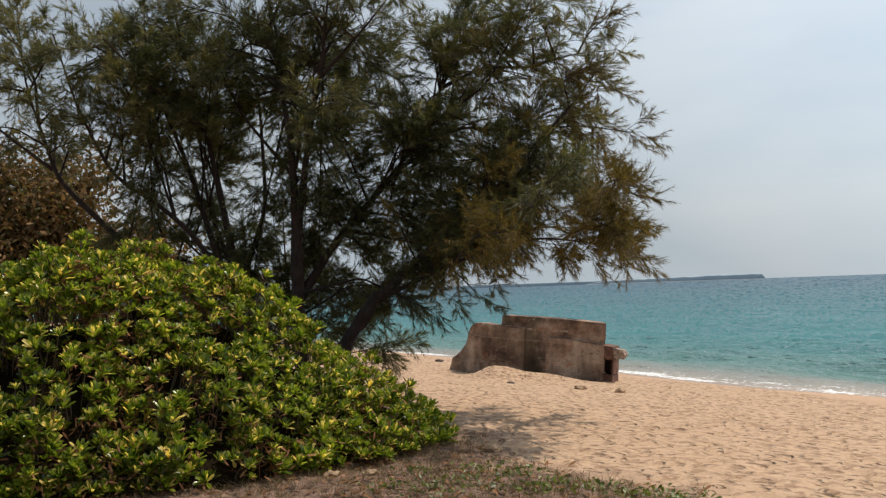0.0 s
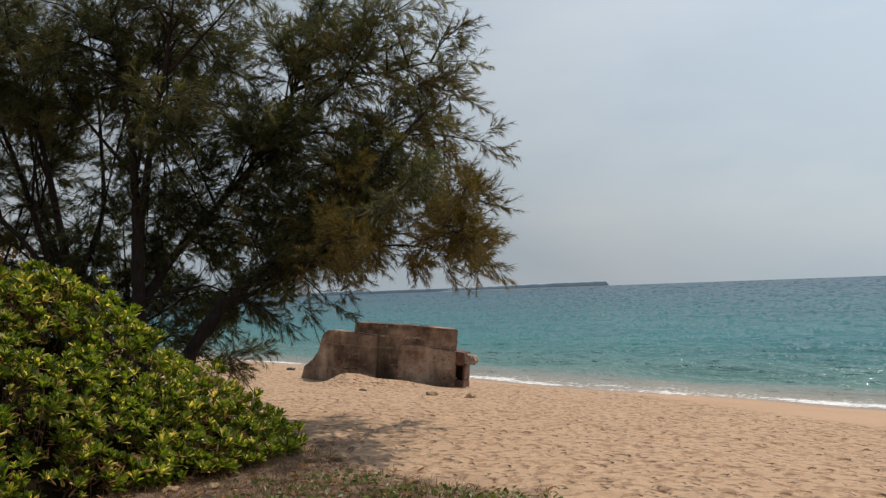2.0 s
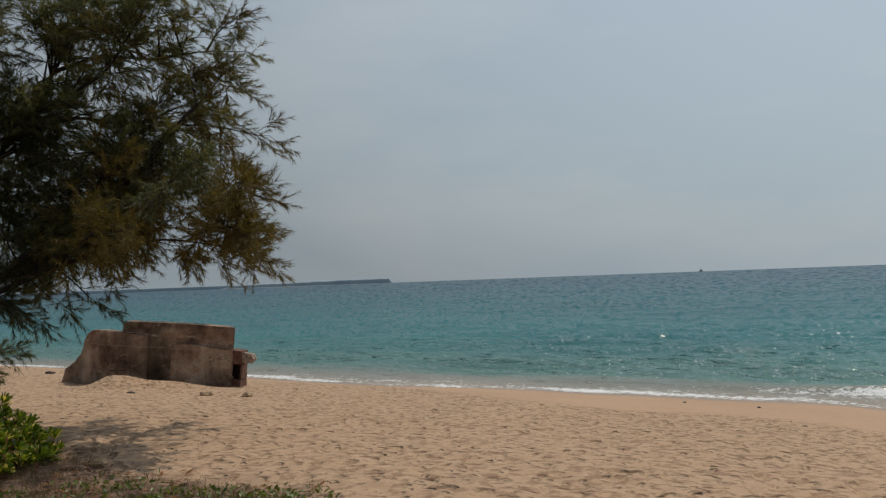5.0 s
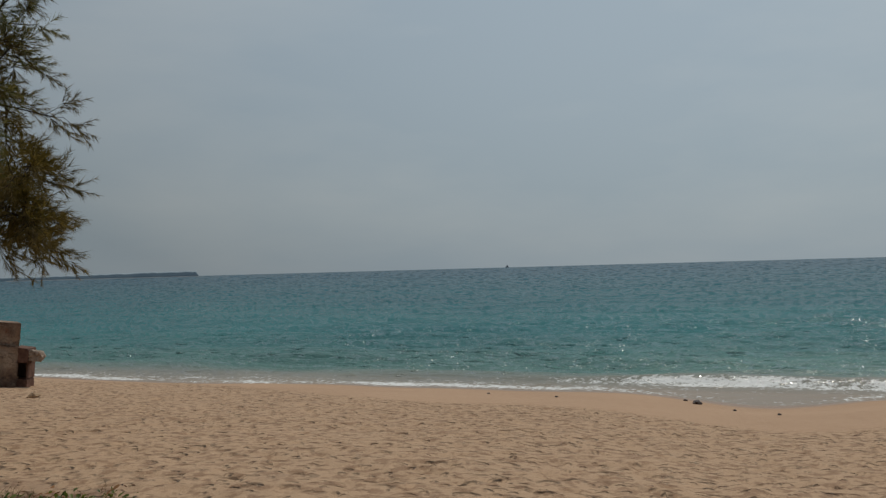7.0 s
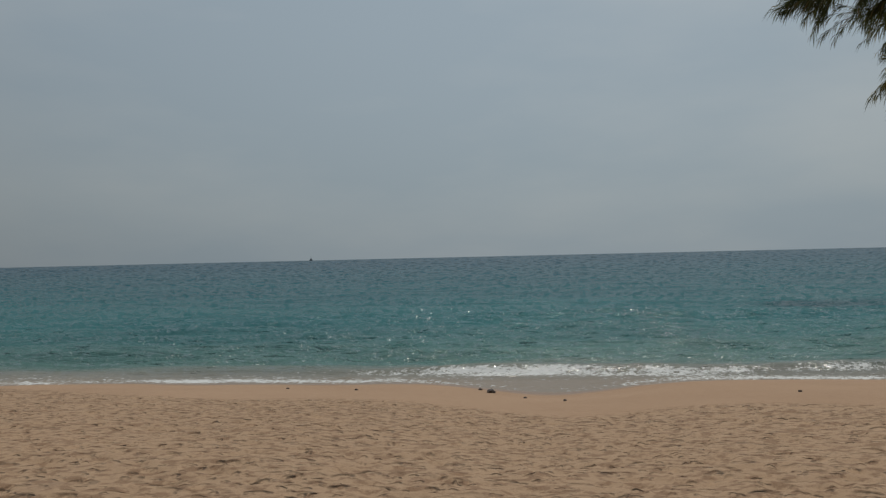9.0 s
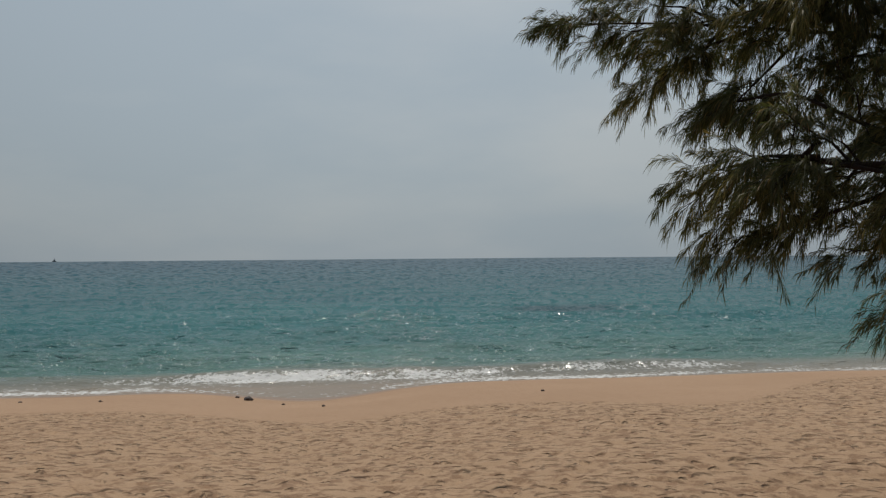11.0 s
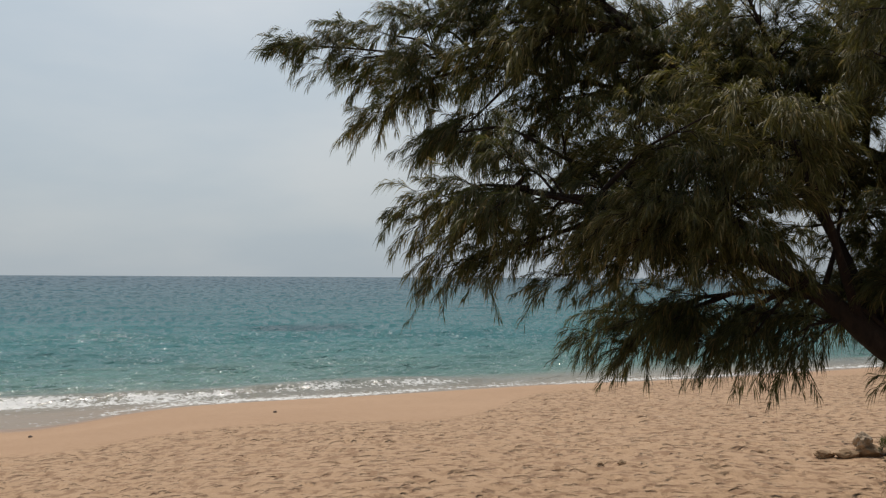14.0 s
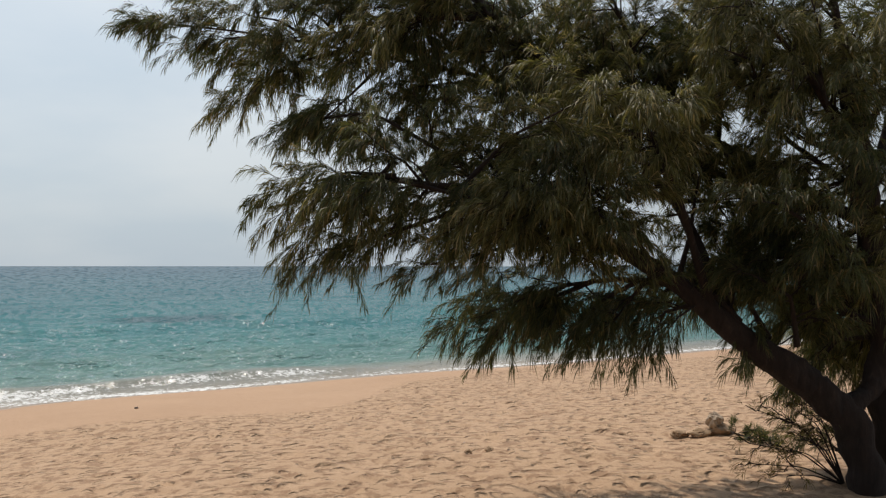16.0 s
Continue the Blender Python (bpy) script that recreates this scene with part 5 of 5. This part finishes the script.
def rosette(rng, leaves=15):
    """Leaves, each with its verts, whorled round the tip of a shoot that points along +z."""
    out = []
    for i in range(leaves):
        f = i / leaves
        V, Q = leaf_blade(rng.uniform(0.076, 0.100) * (1.05 - 0.3 * f), rng.uniform(0.029, 0.038) * (1.05 - 0.25 * f), 2)
        tilt = radians(36 + 50 * f + rng.uniform(-16, 10))
        turn = i * 2.399 + rng.uniform(-0.25, 0.25)
        c, s = math.cos(tilt), math.sin(tilt)
        V = np.stack((V[:, 0] * c - V[:, 2] * s, V[:, 1], V[:, 0] * s + V[:, 2] * c), -1)
        V = V + np.array([0.008, 0, 0.02 * f])
        c, s = math.cos(turn), math.sin(turn)
        out.append(np.stack((V[:, 0] * c - V[:, 1] * s, V[:, 0] * s + V[:, 1] * c, V[:, 2]), -1))
    return np.stack(out), Q


def mound(x, y):
    """Height of the scrub over the ground."""
    px, py = x + 3.7, y - 9.1
    ax, ay = px * 0.985 + py * 0.17, -px * 0.17 + py * 0.985
    d = np.sqrt((ax / 3.95) ** 2 + (ay / 2.45) ** 2)
    h = 2.05 * np.clip(1 - d ** 1.6, 0, 1) ** np.where(x > -3.7, 0.66 + 0.30 * np.clip((x + 3.7) / 2.5, 0, 1), 0.66)
    lump = 0.66 + 0.42 * fbm(x * 1.1, y * 1.1, 61) + 0.30 * vnoise(x * 2.6, y * 2.6, 64)
    return 0.96 * h * lump, d


def frame_of(normal, spin):
    z = unit(normal)
    ref = np.where(np.abs(z[:, 2:3]) > 0.95, np.array([1.0, 0, 0]), np.array([0, 0, 1.0]))
    x = unit(np.cross(ref, z))
    y = np.cross(z, x)
    c, s = np.cos(spin)[:, None], np.sin(spin)[:, None]
    return np.stack((x * c + y * s, -x * s + y * c, z), -1)


def build_scrub():
    rng = np.random.default_rng(21)
    bush = tagged(new("beach_scrub"), "dense rounded beach shrub with glossy fleshy green leaves", "shrub")
    kinds = [rosette(rng, n) for n in (17, 18, 19, 16, 18)]
    x, y = rng.uniform(-5.7, 0.5, 18800), rng.uniform(6.3, 11.3, 18800)
    h, d = mound(x, y)
    e = 0.03
    gx, gy = (mound(x + e, y)[0] - h) / e, (mound(x, y + e)[0] - h) / e
    slope = np.sqrt(1 + gx ** 2 + gy ** 2)
    ok = (h > 0.06) & (vnoise(x * 3.3, y * 3.3, 71) > rng.uniform(0.05, 0.45, len(x))) & (rng.uniform(0, 4.0, len(x)) < slope * np.where(y < 9.3, 1.25, 0.55)) & ((y < 10.2) | (h > 1.2))
    x, y, h, gx, gy = x[ok], y[ok], h[ok], gx[ok], gy[ok]
    n = len(x)
    inner = rng.uniform(0, 1, n) < np.clip((d[ok] - 0.25) * 0.7, 0, 0.35)
    depth = np.where(inner, rng.uniform(0.1, 1.0, n) * h, np.clip(rng.normal(0.03, 0.09, n), -0.16, 0.3))
    nrm = unit(unit(np.stack((-gx, -gy, np.ones(n)), -1)) * 0.55 + rng.normal(0, 0.28, (n, 3)) + np.array([0.1, 0, 0.85]))
    z = ground_z(x, y) + np.maximum(h - depth, 0.04)
    pos = np.stack((x, y, z), -1)
    M = frame_of(nrm, rng.uniform(0, 6.28, n))
    size = rng.uniform(0.65, 1.3, n)
    pick = rng.integers(0, len(kinds), n)
    # the nearest leaves one by one, the rest as one mass
    front = rng.permutation(np.where((y < 8.2) & (x > -4.0) & (depth < 0.06))[0])[:19]
    own = np.zeros(n, bool)
    own[front] = True
    VV, QQ, base = [], [], 0
    blade_margin = np.repeat((1, 0, 1), kinds[0][0].shape[1] // 3)
    for k, (L, Q) in enumerate(kinds):
        blades_ = []
        for V in L:
            me = mesh_from("leaf", V, Q, smooth=True, attrs={"margin": np.repeat((1, 0, 1), len(V) // 3)})
            me.materials.append(LEAF)
            blades_.append(me)
        for i in np.where((pick == k) & own)[0]:
            m = Matrix([list(M[i][r] * size[i]) + [pos[i][r]] for r in range(3)] + [[0, 0, 0, 1]])
            for me in blades_:
                ob = new("leaf", me)
                ob.parent = bush
                ob.matrix_basis = m
        idx = np.where((pick == k) & ~own)[0]
        F = L.reshape(-1, 3)
        QL = (Q[None] + (np.arange(len(L)) * L.shape[1])[:, None, None]).reshape(-1, 4)
        W = np.einsum("nij,vj->nvi", M[idx] * size[idx][:, None, None], F) + pos[idx][:, None]
        VV.append(W.reshape(-1, 3))
        QQ.append((QL[None] + (np.arange(len(idx)) * len(F))[:, None, None]).reshape(-1, 4) + base)
        base += W.shape[0] * W.shape[1]
    tagged(part("leaf_mass", mesh_from("leaf_mass", np.concatenate(VV), np.concatenate(QQ), smooth=True, attrs={"margin": np.tile(blade_margin, base // len(blade_margin))}), LEAF, bush), kind="stuff")
    # a dark sheet inside, coloured to stand for the shrub's shaded wood
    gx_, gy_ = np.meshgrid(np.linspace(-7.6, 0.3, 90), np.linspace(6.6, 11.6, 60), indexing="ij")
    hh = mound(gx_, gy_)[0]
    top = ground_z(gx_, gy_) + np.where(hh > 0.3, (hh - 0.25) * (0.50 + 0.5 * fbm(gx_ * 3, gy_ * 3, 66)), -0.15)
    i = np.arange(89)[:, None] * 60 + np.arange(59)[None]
    me = mesh_from("shade_sheet", np.stack((gx_, gy_, top), -1).reshape(-1, 3), np.stack((i, i + 60, i + 61, i + 1), -1).reshape(-1, 4), smooth=True)
    part("shade_sheet", me, SHADE_FILL, bush, "dark sheet standing for the shaded old wood inside")
    # woody shoots up to the whorls
    some = rng.uniform(0, 1, n) < 0.4
    root = pos - nrm * rng.uniform(0.35, 0.7, (n, 1)) - np.array([0, 0, 0.15])
    root[:, 2] = np.maximum(root[:, 2], ground_z(root[:, 0], root[:, 1]) + 0.02)
    bow = (root + pos) / 2 + rng.normal(0, 0.04, (n, 3))
    V, Q = tubes(np.stack((root, bow, pos), 1)[some], np.tile((0.007, 0.006, 0.005), (some.sum(), 1)), 3)
    tagged(part("stem_growth", mesh_from("stem_growth", V, Q), STEM, bush), kind="stuff")
    # withered leaves hanging inside
    k = 6500
    brown = vnoise(x * 1.6, y * 1.6, 74) ** 6 + 0.006 + 0.25 * (h < 0.45) * (y < 8.6)
    for bx, by, br in ((-2.9, 9.0, 0.40), (-3.2, 8.0, 0.35), (-2.7, 7.2, 0.40), (-0.5, 8.0, 0.25), (-1.9, 9.6, 0.30), (-2.3, 8.6, 0.25)):
        brown = brown + 0.5 * np.exp(-((x - bx) ** 2 + (y - by) ** 2) / br ** 2)
    j = rng.choice(n, k, p=brown / brown.sum())
    base_p = pos[j] - nrm[j] * rng.uniform(-0.06, 0.14, (k, 1)) + rng.normal(0, 0.05, (k, 3))
    V0, Q0 = leaf_blade(0.085, 0.022, 2)
    M2 = frame_of(unit(rng.normal(size=(k, 3))), rng.uniform(0, 6.28, k))
    W = np.einsum("nij,vj->nvi", M2 * rng.uniform(0.6, 1.1, k)[:, None, None], V0) + base_p[:, None]
    Q = (Q0[None] + (np.arange(k) * len(V0))[:, None, None]).reshape(-1, 4)
    tagged(part("withered_foliage", mesh_from("withered_foliage", W.reshape(-1, 3), Q), DEAD_LEAF, bush, "shrivelled brown leaves"), kind="stuff")


build_scrub()


# ---- growth behind the scrub ----
def brown_tree():
    rng = np.random.default_rng(31)
    tree = tagged(new("broadleaf_tree"), "broad-leaved tree with withered brown foliage behind the scrub", "tree")
    cx, cy = -9.4, 18.5
    g = float(ground_z(cx, cy))
    bole(tree, ((cx, cy, g - 0.2), (cx + 0.1, cy, g + 1.2), (cx, cy, g + 2.4)), 0.16, 0.08, 10)
    V0, Q0 = np.array([[0, 0, 0], [0.07, 0.04, 0.01], [0.15, 0, 0], [0.07, -0.04, 0.01]]), np.array([[0, 3, 2, 1]])
    ends = ((-2.2, 0, 2.6), (-1.0, -1.2, 3.6), (0.6, 0.8, 4.4), (1.6, -0.6, 3.6), (2.6, 0.4, 2.6), (0.4, -1.4, 2.4), (3.2, -0.4, 1.6), (-0.2, 0.2, 4.9), (1.9, 0.2, 4.4), (3.4, 0, 2.7), (-3.4, 0.3, 3.4), (-2.4, -0.4, 4.4))
    for dx, dy, dz in ends:
        line = bend(((cx, cy, g + 1.2), (cx + dx * 0.5, cy + dy * 0.5, g + 0.9 + dz * 0.65), (cx + dx, cy + dy, g + dz)), 12)
        V, Q = tubes([line], [np.linspace(0.05, 0.012, 12)], 6)
        limb = part("limb", mesh_from("limb", V, Q, smooth=True), BARK, tree)
        k = 3600
        at = line[rng.integers(4, 12, k)] + rng.normal(0, 1, (k, 3)) * np.array([0.48, 0.48, 0.34])
        at[:, 2] = np.maximum(at[:, 2], g + 0.1)
        M = frame_of(unit(rng.normal(size=(k, 3)) + np.array([0, 0, 0.6])), rng.uniform(0, 6.28, k))
        W = np.einsum("nij,vj->nvi", M * rng.uniform(0.6, 1.2, k)[:, None, None], V0) + at[:, None]
        Q = (Q0[None] + (np.arange(k) * len(V0))[:, None, None]).reshape(-1, 4)
        part("foliage", mesh_from("foliage", W.reshape(-1, 3), Q), BROWN_LEAF, limb)


brown_tree()


def blades(x, y, rng, per, height, width, mat, name, label, category):
    """Tufts of grass blades at many places, as one piece of stuff."""
    n = len(x)
    z = ground_z(x, y) + relief(x, y)[0] - 0.01
    root = np.repeat(np.stack((x, y, z), -1), per, 0) + rng.normal(0, 0.035, (n * per, 3)) * np.array([1, 1, 0])
    d = unit(rng.normal(0, 0.55, (n * per, 3)) + np.array([0, 0, 1.0]))
    L = height * rng.uniform(0.35, 1.2, n * per)
    w = unit(np.cross(d, rng.normal(size=(n * per, 3)))) * width * 0.5
    mid = root + d * (0.55 * L)[:, None]
    tip = root + d * L[:, None] + unit(rng.normal(size=(n * per, 3)) * np.array([1, 1, 0.1])) * (0.35 * L)[:, None]
    V = np.stack((root - w, root + w, mid + w * 0.8, mid - w * 0.8, tip), 1).reshape(-1, 3)
    i = np.arange(n * per)[:, None] * 5
    me = mesh_from(name, V, i + np.array([[0, 1, 2, 3]]), i + np.array([[3, 2, 4]]))
    tagged(part(name, me, mat), label, category, kind="stuff")


def build_ground_cover():
    rng = np.random.default_rng(41)
    x, y = rng.uniform(-4.5, 3.2, 12000), rng.uniform(5.2, 9.5, 12000)
    m = soil_mask(x, y)
    ok = (m > rng.uniform(0.3, 1.2, len(x))) & (mound(x, y)[0] < 0.5)
    blades(x[ok][:2700], y[ok][:2700], rng, 7, 0.10, 0.004, STRAW, "dry_grass", "short dry grass and stubble on sandy soil", "grass")
    # creeping plants with small round leaves
    V0, Q0 = leaf_blade(0.042, 0.030, 2)
    starts = ((0.3, 6.9), (0.8, 6.8), (1.15, 6.85), (1.5, 6.5), (1.85, 6.3), (-0.4, 7.0), (0.2, 6.3), (-1.2, 6.2), (-0.2, 7.6), (1.7, 6.1), (-0.6, 6.0), (0.9, 6.0), (0.57, 7.3), (0.7, 7.5), (0.95, 6.95), (0.15, 7.2), (1.3, 6.6), (-0.1, 6.8), (0.4, 7.7), (1.7, 6.4))
    WW, QQ, base = [], [], 0
    for sx, sy in starts:
        k = 48
        x, y = sx + rng.normal(0, 0.17, k), sy + rng.normal(0, 0.11, k)
        p = np.stack((x, y, ground_z(x, y) + relief(x, y)[0] + rng.uniform(0.005, 0.05, k)), -1)
        M = frame_of(unit(rng.normal(0, 0.6, (k, 3)) + np.array([0, 0, 0.7])), rng.uniform(0, 6.28, k))
        W = np.einsum("nij,vj->nvi", M * rng.uniform(0.6, 1.3, k)[:, None, None], V0) + p[:, None]
        WW.append(W.reshape(-1, 3))
        QQ.append((Q0[None] + (np.arange(k) * len(V0))[:, None, None]).reshape(-1, 4) + base)
        base += k * len(V0)
    tagged(part("creeping_plant", mesh_from("creeping_plant", np.concatenate(WW), np.concatenate(QQ)), CREEPER), "low green creeper leaves on the sand", "plant", kind="stuff")
    # fallen leaves and litter
    V0, Q0 = leaf_blade(0.09, 0.035, 2)
    x, y = rng.uniform(-4.5, 4, 8000), rng.uniform(5.2, 11, 8000)
    ok = soil_mask(x, y) > rng.uniform(0.1, 1.0, len(x))
    x, y = x[ok][:2800], y[ok][:2800]
    k = len(x)
    p = np.stack((x, y, ground_z(x, y) + relief(x, y)[0] + 0.012), -1)
    M = frame_of(unit(rng.normal(0, 0.35, (k, 3)) + np.array([0, 0, 1.0])), rng.uniform(0, 6.28, k))
    W = np.einsum("nij,vj->nvi", M * rng.uniform(0.4, 1.1, k)[:, None, None], V0) + p[:, None]
    Q = (Q0[None] + (np.arange(k) * len(V0))[:, None, None]).reshape(-1, 4)
    tagged(part("leaf_litter", mesh_from("leaf_litter", W.reshape(-1, 3), Q), DEAD_LEAF), "scattered brown fallen leaves", "litter", kind="stuff")


build_ground_cover()


# ---- stones and driftwood ----
def stone(name, x, y, size, mat, label, seed, squash=(1, 0.8, 0.6), category="stone", turn=0.0, sink=0.25, lift=0.0):
    bm = bmesh.new()
    bmesh.ops.create_icosphere(bm, subdivisions=3, radius=1)
    for v in bm.verts:
        p = v.co * 1.3 + Vector((seed * 3.1, seed, 0))
        v.co *= 1 + 0.5 * noise.noise(p) + 0.22 * noise.noise(p * 2.7) + 0.08 * noise.noise(p * 6)
        v.co = Vector((v.co.x * squash[0], v.co.y * squash[1], v.co.z * squash[2])) * size
    ob = part(name, bm, mat)
    ob.matrix_world = pose(x, y, surface(x, y) + size * squash[2] * (1 - 2 * sink) * 0.8 + lift, 0, 0, turn)
    return tagged(ob, label, category, group={"coral_stone": "coral stones", "beach_pebble": "flotsam on the wet sand", "white_stone": "pale stones by the scrub", "pebble": "small stones"}.get(name, ""))


def build_stones():
    stone("coral_stone", 8.84, -3.16, 0.11, STONE, "wide brown coral stone lying on sand", 1, (0.9, 1.1, 0.62), sink=0.1)
    stone("coral_stone", 8.84, -3.10, 0.085, PALE_STONE, "pale pitted coral stone resting on a brown one", 2, (0.9, 0.9, 1.0), sink=0.1, lift=0.10)
    stone("coral_stone", 8.80, -2.74, 0.075, STONE, "flat brown coral stone lying on sand", 3, (0.9, 1.2, 0.5), sink=0.1)
    stone("coral_stone", 8.75, -2.92, 0.085, STONE, "flat brown coral stone lying on sand", 5, (0.9, 1.2, 0.5), sink=0.1)
    stone("pebble", 8.26, -0.67, 0.045, STONE, "small grey stone half buried in sand", 4)
    stone("pebble", 8.26, -0.86, 0.045, STONE, "small grey stone half buried in sand", 5)
    stone("dark_rock", 13.66, 10.08, 0.10, DARK_STONE, "dark wet rock at the edge of the swash", 6, (1, 0.8, 0.55), "rock", 30)
    stone("dark_rock", 14.18, 10.75, 0.045, DARK_STONE, "small dark pebble on wet sand", 7, category="rock")
    for k, (x, y) in enumerate(((11.06, 13.08), (12.57, 7.68), (11.47, 11.58), (13.0, 8.8), (14.0, 4.3))):
        stone("beach_pebble", x, y, 0.033, DARK_STONE, "small dark bit of flotsam on smooth sand", 10 + k, category="flotsam")
    stone("sand_clod", 2.73, 16.83, 0.11, STONE, "weathered clod of driftwood and sand", 20, (1.2, 0.7, 0.5), "driftwood")
    stone("sand_clod", 3.4, 16.3, 0.11, STONE, "low brown clod of packed sand", 21, (1.0, 0.8, 0.5), "sand")
    stone("sand_clod", 1.45, 18.0, 0.07, DARK_STONE, "dark clod lying on the sand", 22, (1.2, 0.7, 0.5), "driftwood")
    stone("dark_rock", -0.1, 27.5, 0.13, DARK_STONE, "dark rock on the beach behind the ruin", 23, (1.2, 0.7, 0.5), "rock")
    stone("white_stone", -0.95, 7.6, 0.07, STONE, "pale stone beside the scrub", 24)
    stone("white_stone", -0.6, 7.55, 0.06, STONE, "pale stone beside the scrub", 25)
    stone("white_stone", 0.55, 8.6, 0.09, STONE, "pale stone in the tree's shade", 26)


build_stones()


def build_shoots():
    """Leafy suckers at the foot of the near tree."""
    rng = np.random.default_rng(51)
    shrub = tagged(new("sucker_shrub"), "straggling green and brown shoots at a tree's foot", "shrub")
    ends = ((6.6, -2.62, 0.34), (6.7, -2.72, 0.56), (6.55, -2.88, 0.62), (6.7, -3.02, 0.68), (6.5, -2.58, 0.22), (6.9, -2.95, 0.5), (6.5, -2.78, 0.14), (6.6, -3.1, 0.52), (6.45, -2.95, 0.4), (6.75, -2.85, 0.3))
    for x, y, z in ends:
        line = ((6.7, -3.35, surface(6.7, -3.35) - 0.02), (6.75 + (x - 6.75) * 0.5, -3.3 + (y + 3.3) * 0.4, z * 0.75), (x, y, z))
        grow(shrub, line, 0.008, 0.003, rng, (NEEDLE_GOLD, NEEDLE)[y < -2.9], 0.35, 12, (0.18, 0.10), 3, 12, 0.075, 0.004, 2, 0.2, 0.1, 5, "shoot", twig=(0.05, 0.12))
    for x, y, z in ((7.2, -3.15, 0.40), (7.1, -3.2, 0.34), (7.2, -3.28, 0.49), (7.1, -3.42, 0.42), (7.2, -3.43, 0.53), (7.1, -3.33, 0.30), (7.2, -3.52, 0.45)):
        line = ((7.0, -3.62, surface(7.0, -3.62) - 0.02), (7.0 + (x - 7.0) * 0.5, -3.62 + (y + 3.62) * 0.4, z * 0.6), (x, y, z))
        grow(shrub, line, 0.007, 0.003, rng, (NEEDLE_OLIVE, NEEDLE_GOLD)[z > 0.42], 0.2, 15, (0.16, 0.10), 4, 18, 0.08, 0.0045, 2, 0.35, 0.1, 5, "shoot", twig=(0.06, 0.13))


build_shoots()


def build_fallen_branch():
    rng = np.random.default_rng(52)
    branch = tagged(new("fallen_branch"), "fallen casuarina branch with withering needles on the sand", "branch")
    line = [(x, y, surface(x, y) + 0.04) for x, y in ((8.72, -3.22), (8.45, -3.29), (8.15, -3.38))]
    grow(branch, line, 0.012, 0.005, rng, NEEDLE, 0.05, 26, (0.11, 0.08), 7, 30, 0.07, 0.005, 2, 0.25, 0.1, 5, "stick", twig=(0.04, 0.09))


build_fallen_branch()
